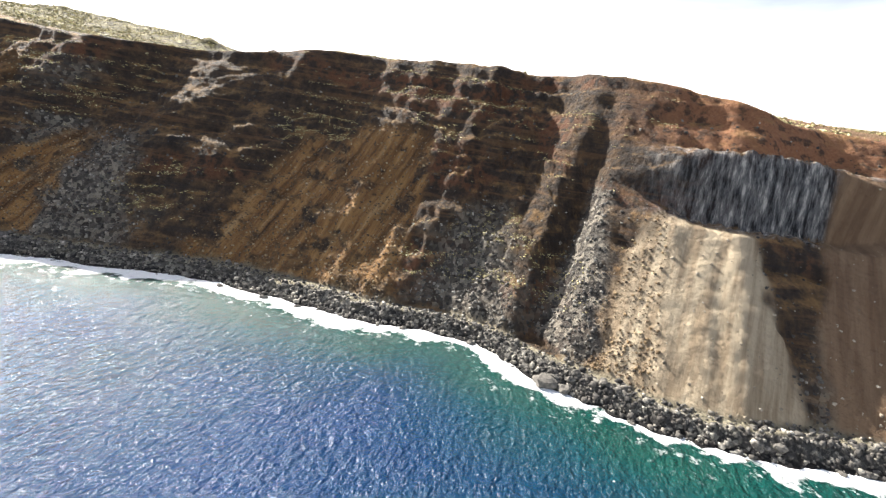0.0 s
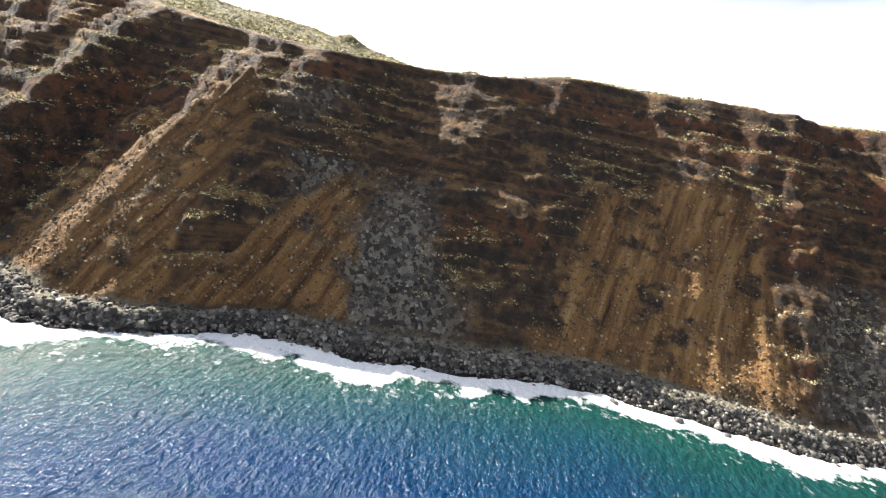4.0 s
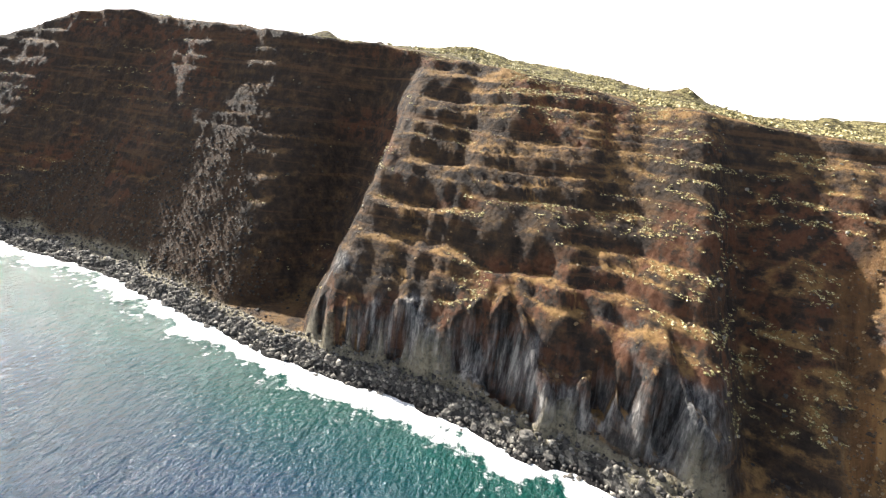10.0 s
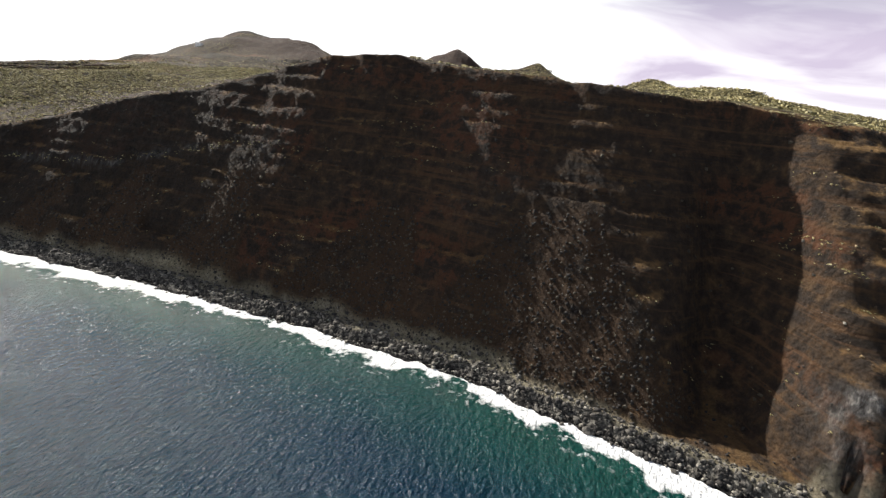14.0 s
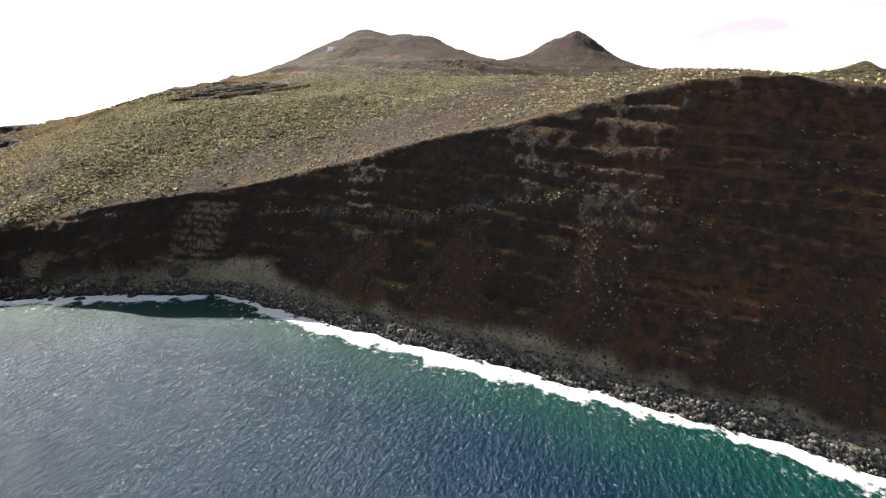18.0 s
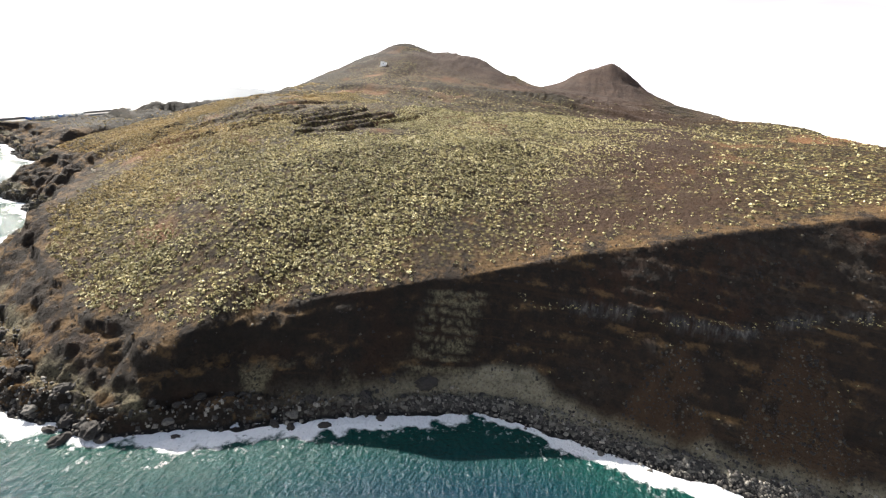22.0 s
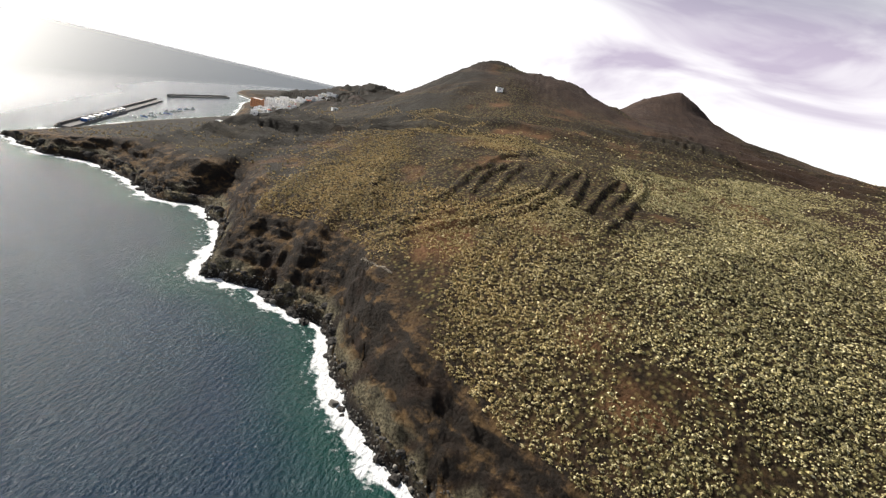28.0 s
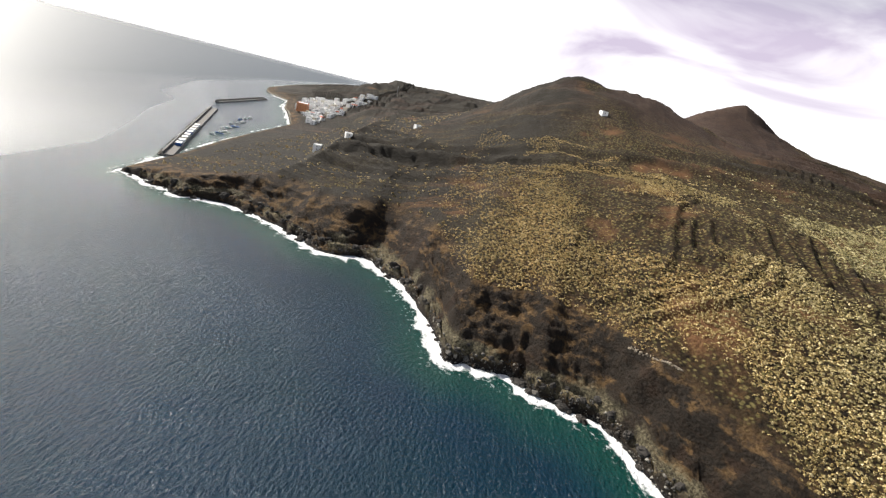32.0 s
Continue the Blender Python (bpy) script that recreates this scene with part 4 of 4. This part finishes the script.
def boulder_mesh(seed):
    bm = bmesh.new()
    bmesh.ops.create_icosphere(bm, subdivisions=2, radius=1.0)
    for v in bm.verts:
        d = 1 + 0.55 * noise.noise(v.co * 1.1 + Vector((seed * 7.1, 0, 0))) + 0.22 * noise.noise(v.co * 2.7 + Vector((0, seed * 3.3, 0)))
        v.co *= d
        v.co.z *= 0.78
    me = bpy.data.meshes.new("boulder")
    bm.to_mesh(me)
    bm.free()
    me.materials.append(BOULDER_STONE)
    return me


BOULDERS = [boulder_mesh(k) for k in range(7)]
rb = np.random.RandomState(23)
for k in range(220):
    yb = rb.uniform(-120, 770)
    wide = float(beach_width(np.array([yb]))[0])
    xb = float(shore_x(np.array([yb]))[0]) + rb.uniform(-3.5, wide * 0.55)
    s = rb.uniform(0.5, 1.0) if k % 6 else rb.uniform(1.0, 1.5)
    ob = new("boulder", BOULDERS[k % 7])
    ob.matrix_basis = pose(xb, yb, height_at(xb, yb) + 0.25 * s, rb.uniform(-20, 20), rb.uniform(-20, 20), rb.uniform(0, 360)) @ Matrix.Diagonal((s, s * rb.uniform(0.8, 1.2), s, 1))
    tagged(ob, "large dark basalt boulder on the stony shore" if s < 1.0 else "huge weathered basalt block at the water's edge", "boulder", "boulders along the shore")

# rocks awash off the shore
for x0, y0, s in ((143, -6, 1.6), (147, 2, 1.1), (139, -4, 2.6), (138, -9, 1.7), (101, 925, 1.6), (103, 905, 1.8), (100, 940, 1.5), (128, 868, 1.6), (150, 838, 1.7), (107, 958, 1.6),
                  (247, 1146, 2.0), (252, 1156, 1.6), (222, 1108, 2.0), (160, 1044, 1.9), (139, 330, 1.3)):
    x0 = min(x0, float(shore_x(np.array([y0]))[0]) + 1.0)
    ob = new("sea_rock", BOULDERS[int(x0) % 7])
    ob.matrix_basis = pose(x0, y0, max(height_at(x0, y0), -0.6) + 0.3 * s, 0, 0, x0 * 7 % 360) @ Matrix.Diagonal((s * 1.2, s, s * 0.9, 1))
    tagged(ob, "wet dark rock standing in the white surf", "rock", "rocks in the surf")


# jagged black crags along the broken southern shore


def crag_mesh(seed):
    bm = bmesh.new()
    bmesh.ops.create_icosphere(bm, subdivisions=3, radius=1.0)
    for v in bm.verts:
        p = v.co + Vector((seed * 5.3, seed * 1.7, 0))
        d = 1 + 0.9 * (0.5 - abs(noise.noise(p * 1.4))) + 0.5 * (0.4 - abs(noise.noise(p * 3.1)))
        v.co = Vector((v.co.x * d * 1.3, v.co.y * d, v.co.z * d * 0.8))
    me = bpy.data.meshes.new("crag")
    bm.to_mesh(me)
    bm.free()
    me.materials.append(DARK_STONE)
    return me


CRAGS = [crag_mesh(k) for k in range(6)]
for k in range(190):
    yb = rb.uniform(800, 1480)
    wide = float(beach_width(np.array([yb]))[0])
    xb = float(shore_x(np.array([yb]))[0]) + rb.uniform(-5, wide + 2)
    s = rb.uniform(0.6, 1.4) if k % 5 else rb.uniform(1.4, 2.4)
    ob = new("crag", CRAGS[k % 6])
    ob.matrix_basis = pose(xb, yb, max(height_at(xb, yb), -0.8) + 0.15 * s, rb.uniform(-15, 15), rb.uniform(-15, 15), rb.uniform(0, 360)) @ Matrix.Diagonal((s, s * rb.uniform(0.7, 1.2), s, 1))
    tagged(ob, "jagged black lava crag at the surf line" if s < 1.4 else "large jagged black lava outcrop on the shore platform", "crag", "crags along the southern shore")

# pale streak of broken rock below the rim
u = rng.rand(110)
px, py = 222 + 16 * u + rng.normal(0, 0.3, 110), 1047 + 22 * u + rng.normal(0, 0.5, 110)
pts, sh = on_ground(px, py)
scatter("pale_scree", CHIP_V, CHIP_F, pts, 0.35 + 0.5 * rng.rand(110), PALE_STONE, (1, 1, 0.7), 29, "narrow streak of whitish broken rock", "stones", 0.2)

# ---- the village by the harbour ----
WHITE = painted("white_render", (0.93, 0.92, 0.90), 0.8, 0.07)
CREAM = painted("cream_render", (0.72, 0.66, 0.55), 0.8, 0.12)
TERRACOTTA = painted("terracotta_render", (0.62, 0.27, 0.13), 0.8, 0.15)
ROOF_RED = painted("red_tile", (0.42, 0.13, 0.07), 0.85, 0.25)
ROOF_GREY = painted("flat_roof", (0.90, 0.89, 0.87), 0.9, 0.1)
CONCRETE = painted("concrete", (0.17, 0.16, 0.15), 0.9, 0.25, 0.3)
WOOD = painted("brown_wood", (0.16, 0.09, 0.05), 0.7, 0.25)
STEEL = painted("grey_steel", (0.35, 0.36, 0.37), 0.4, 0.1)
BLUE = painted("blue_paint", (0.05, 0.14, 0.42), 0.5, 0.1)
GLASS = shader("window_glass")[0]
GLASS.node_tree.nodes["Principled BSDF"].inputs["Base Color"].default_value = (0.02, 0.03, 0.04, 1)
GLASS.node_tree.nodes["Principled BSDF"].inputs["Roughness"].default_value = 0.08


def house(w, d, h, wall_mat, storeys, gable=False, label=""):
    """A rendered house with its parapet or gable roof, windows with sills, and a door."""
    root = empty("house", 0, 0, 0)
    part("wall", box(-w / 2, -d / 2, -3, w / 2, d / 2, h), wall_mat, root)
    if gable:
        bm = bmesh.new()
        o = 0.4
        vs = [bm.verts.new(p) for p in ((-w / 2 - o, -d / 2 - o, h + 0.01), (w / 2 + o, -d / 2 - o, h + 0.01), (w / 2 + o, d / 2 + o, h + 0.01), (-w / 2 - o, d / 2 + o, h + 0.01),
                                        (-w / 2 - o, 0, h + d * 0.28), (w / 2 + o, 0, h + d * 0.28))]
        for f in ((0, 1, 5, 4), (2, 3, 4, 5), (0, 4, 3), (1, 2, 5), (3, 2, 1, 0)):
            bm.faces.new([vs[i] for i in f])
        part("roof", bm, ROOF_RED, root, "red tiled gable roof")
    else:
        part("roof", box(-w / 2 + 0.3, -d / 2 + 0.3, h + 0.004, w / 2 - 0.3, d / 2 - 0.3, h + 0.12), ROOF_GREY, root)
        for x0, y0, x1, y1 in ((-w / 2, -d / 2, w / 2, -d / 2 + 0.25), (-w / 2, d / 2 - 0.25, w / 2, d / 2), (-w / 2, -d / 2 + 0.25, -w / 2 + 0.25, d / 2 - 0.25), (w / 2 - 0.25, -d / 2 + 0.25, w / 2, d / 2 - 0.25)):
            part("parapet", box(x0, y0, h, x1, y1, h + 0.7), wall_mat, root)
    per = h / storeys
    for s in range(storeys):
        z = s * per + per * 0.36
        for k in range(max(2, int(w / 4))):
            x = -w / 2 + (k + 0.5) * w / max(2, int(w / 4))
            if s == 0 and k == 0:
                part("door", box(x - 0.55, -d / 2 - 0.06, 0, x + 0.55, -d / 2 + 0.02, 2.1), WOOD, root)
                continue
            win = part("window", box(x - 0.7, -d / 2 - 0.03, z, x + 0.7, -d / 2 + 0.02, z + 1.3), GLASS, root)
            part("sill", box(x - 0.8, -d / 2 - 0.16, z - 0.1, x + 0.8, -d / 2 + 0.01, z - 0.004), wall_mat, win)
        for k in range(max(1, int(d / 5))):
            y = -d / 2 + (k + 0.5) * d / max(1, int(d / 5))
            part("window", box(-w / 2 - 0.03, y - 0.6, z, -w / 2 + 0.02, y + 0.6, z + 1.3), GLASS, root)
    return tagged(root, label, "house", "houses of the harbour village")


KINDS = [house(10, 9, 6.4, WHITE, 2, label="white flat-roofed two-storey village house"),
         house(13, 9, 9.3, WHITE, 3, label="white three-storey flat-roofed apartment house"),
         house(9, 8, 3.5, WHITE, 1, label="small white single-storey house with flat roof"),
         house(11, 10, 6.6, CREAM, 2, label="cream rendered two-storey house with parapet"),
         house(12, 8, 6.0, WHITE, 2, True, label="white village house with red tiled roof")]
spots = []
rv = np.random.RandomState(41)
for row in range(14):
    for col in range(15):
        x = 930 + row * 24 + rv.uniform(-4, 4)
        y = 1500 + col * 13.0 + rv.uniform(-2, 2) + row * 3
        if rv.rand() < 0.2 or y > np.interp(x, (900, 1000, 1080, 1230), (1560, 1632, 1682, 1740)) - 10 or (y < 1548 - row * 4):
            continue
        spots.append((x, y))
for k, (x, y) in enumerate(spots):
    kind = KINDS[int(rv.choice(5, p=(0.38, 0.28, 0.19, 0.11, 0.04)))]
    copy_thing(kind, pose(x, y, height_at(x, y) + 0.3, 0, 0, rv.choice((0, 90, 180, 270)) + rv.uniform(-8, 8)))
for k, kind in enumerate(KINDS):
    x, y = 880 + 14 * k, 1536 + 14 * (k % 2) + 2 * k
    kind.matrix_basis = pose(x, y, height_at(x, y) + 0.3, 0, 0, 12 * k)
block = house(26, 22, 15, TERRACOTTA, 4, label="tall terracotta-coloured apartment block above white houses")
block.matrix_basis = pose(1031, 1632, height_at(1031, 1632) + 4, 0, 0, 15)
for x, y, turn, kind in ((650, 1062, 20, 2), (553, 1382, 10, 0), (590, 1360, 30, 2), (700, 1300, 40, 2), (1290, 1590, 0, 0), (1330, 1580, 20, 2), (1370, 1600, -10, 3)):
    ob = copy_thing(KINDS[kind], pose(x, y, height_at(x, y) + 0.4, 0, 0, turn))
    ob["label"] = "lone small white house on dark lava ground"
    ob["group"] = "scattered houses"


# ---- harbour ----
def mole(x0, y0, x1, y1, wide, label):
    """A breakwater: a core of concrete with a parapet, armoured with blocks on its sea side."""
    root = empty("breakwater", x0, y0, 0, math.degrees(math.atan2(y1 - y0, x1 - x0)))
    length = math.hypot(x1 - x0, y1 - y0)
    bm = bmesh.new()
    prof = ((-wide * 0.9, -4), (-wide * 0.5, 2.4), (wide * 0.5, 2.4), (wide * 0.7, -4))
    ring = [[bm.verts.new((x, y, z)) for y, z in prof] for x in (0, length)]
    for a in range(4):
        b = (a + 1) % 4
        bm.faces.new((ring[0][a], ring[0][b], ring[1][b], ring[1][a]))
    bm.faces.new(ring[0][::-1])
    bm.faces.new(ring[1])
    part("quay", bm, CONCRETE, root)
    part("parapet", box(0, wide * 0.35, 2.4, length, wide * 0.5, 5.2), CONCRETE, root)
    r = random.Random(int(x0))
    bm = bmesh.new()
    for k in range(int(length / 3)):
        x, s = (k + r.random()) * 3, r.uniform(1.4, 2.4)
        mtx = pose(x, wide * 0.62 + r.uniform(-1, 2), r.uniform(0.0, 1.8), r.uniform(0, 90), r.uniform(0, 90), r.uniform(0, 90))
        bmesh.ops.create_cube(bm, size=s, matrix=mtx)
    tagged(part("armour", bm, STONE, root, "dark stone armour blocks"), kind="stuff")
    return tagged(root, label, "breakwater")


mole(452, 1500, 806, 1690, 11, "long concrete harbour breakwater armoured with dark rock")
mole(894, 1743, 1136, 1779, 8, "outer low breakwater of dark rock in calm water")


def boat(length, hull_mat, label):
    root = empty("boat", 0, 0, 0)
    bm = bmesh.new()
    n = 9
    rings = []
    for k in range(n):
        u = k / (n - 1)
        w = length * 0.17 * math.sin(math.pi * min(1, 0.28 + 0.72 * (1 - u))) * (1 - u ** 4) + 0.02
        rings.append([bm.verts.new(((u - 0.5) * length, sy, sz)) for sy, sz in ((-w, 0.9 + 0.4 * u), (-w * 0.7, 0.0), (0, -0.35), (w * 0.7, 0.0), (w, 0.9 + 0.4 * u))])
    for a, b in zip(rings, rings[1:]):
        for i in range(4):
            bm.faces.new((a[i], b[i], b[i + 1], a[i + 1]))
        bm.faces.new((a[4], b[4], b[0], a[0]))
    bm.faces.new(rings[0][::-1])
    part("hull", bm, hull_mat, root)
    part("cabin", box(-length * 0.12, -length * 0.09, 0.9, length * 0.14, length * 0.09, 2.6, bevel=0.1), WHITE, root)
    part("mast", box(-0.08, -0.08, 2.6, 0.08, 0.08, 2.6 + length * 0.4), STEEL, root)
    return tagged(root, label, "boat", "boats in the harbour")


for k in range(12):
    u = (k + 0.5) / 12
    b = boat(9 + k % 3 * 2, BLUE if k % 4 == 1 else WHITE, "blue fishing boat moored by the quay" if k % 4 == 1 else "small white boat moored by the quay")
    b.matrix_basis = pose(600 + 220 * u, 1553 + 84 * u - (k % 3) * 5, 0.05, 0, 0, 100 + 7 * k)

# stacked boxes and sheds on the quay
for k in range(8):
    x, y = 500 + k * 17, 1523.5 + k * 9.12
    root = empty("harbour_shed", x, y, 2.42, 28.2)
    part("wall", box(-5, -3, -1.5, 5, 3, 3.2), (BLUE, WHITE, CREAM, WHITE)[k % 4], root)
    part("roof", box(-5.3, -3.3, 3.204, 5.3, 3.3, 3.5), ROOF_GREY, root)
    part("door", box(-1.4, -3.05, 0, 1.4, -2.98, 2.6), STEEL, root)
    tagged(root, ("blue", "white", "cream", "white")[k % 4] + " harbour shed with a grey roof on the quay", "shed", "sheds on the quay")

# radio mast above the village
mx, my = 1290, 1500
root = empty("radio_mast", mx, my, height_at(mx, my))
for a in range(3):
    ang = a * 2.094
    part("leg", box(math.cos(ang) * 0.6 - 0.12, math.sin(ang) * 0.6 - 0.12, 0, math.cos(ang) * 0.6 + 0.12, math.sin(ang) * 0.6 + 0.12, 34), STEEL, root)
for z in range(2, 34, 4):
    part("brace", box(-0.75, -0.75, z, 0.75, 0.75, z + 0.12), STEEL, root)
tagged(root, "slender grey steel radio mast beside the village", "mast")
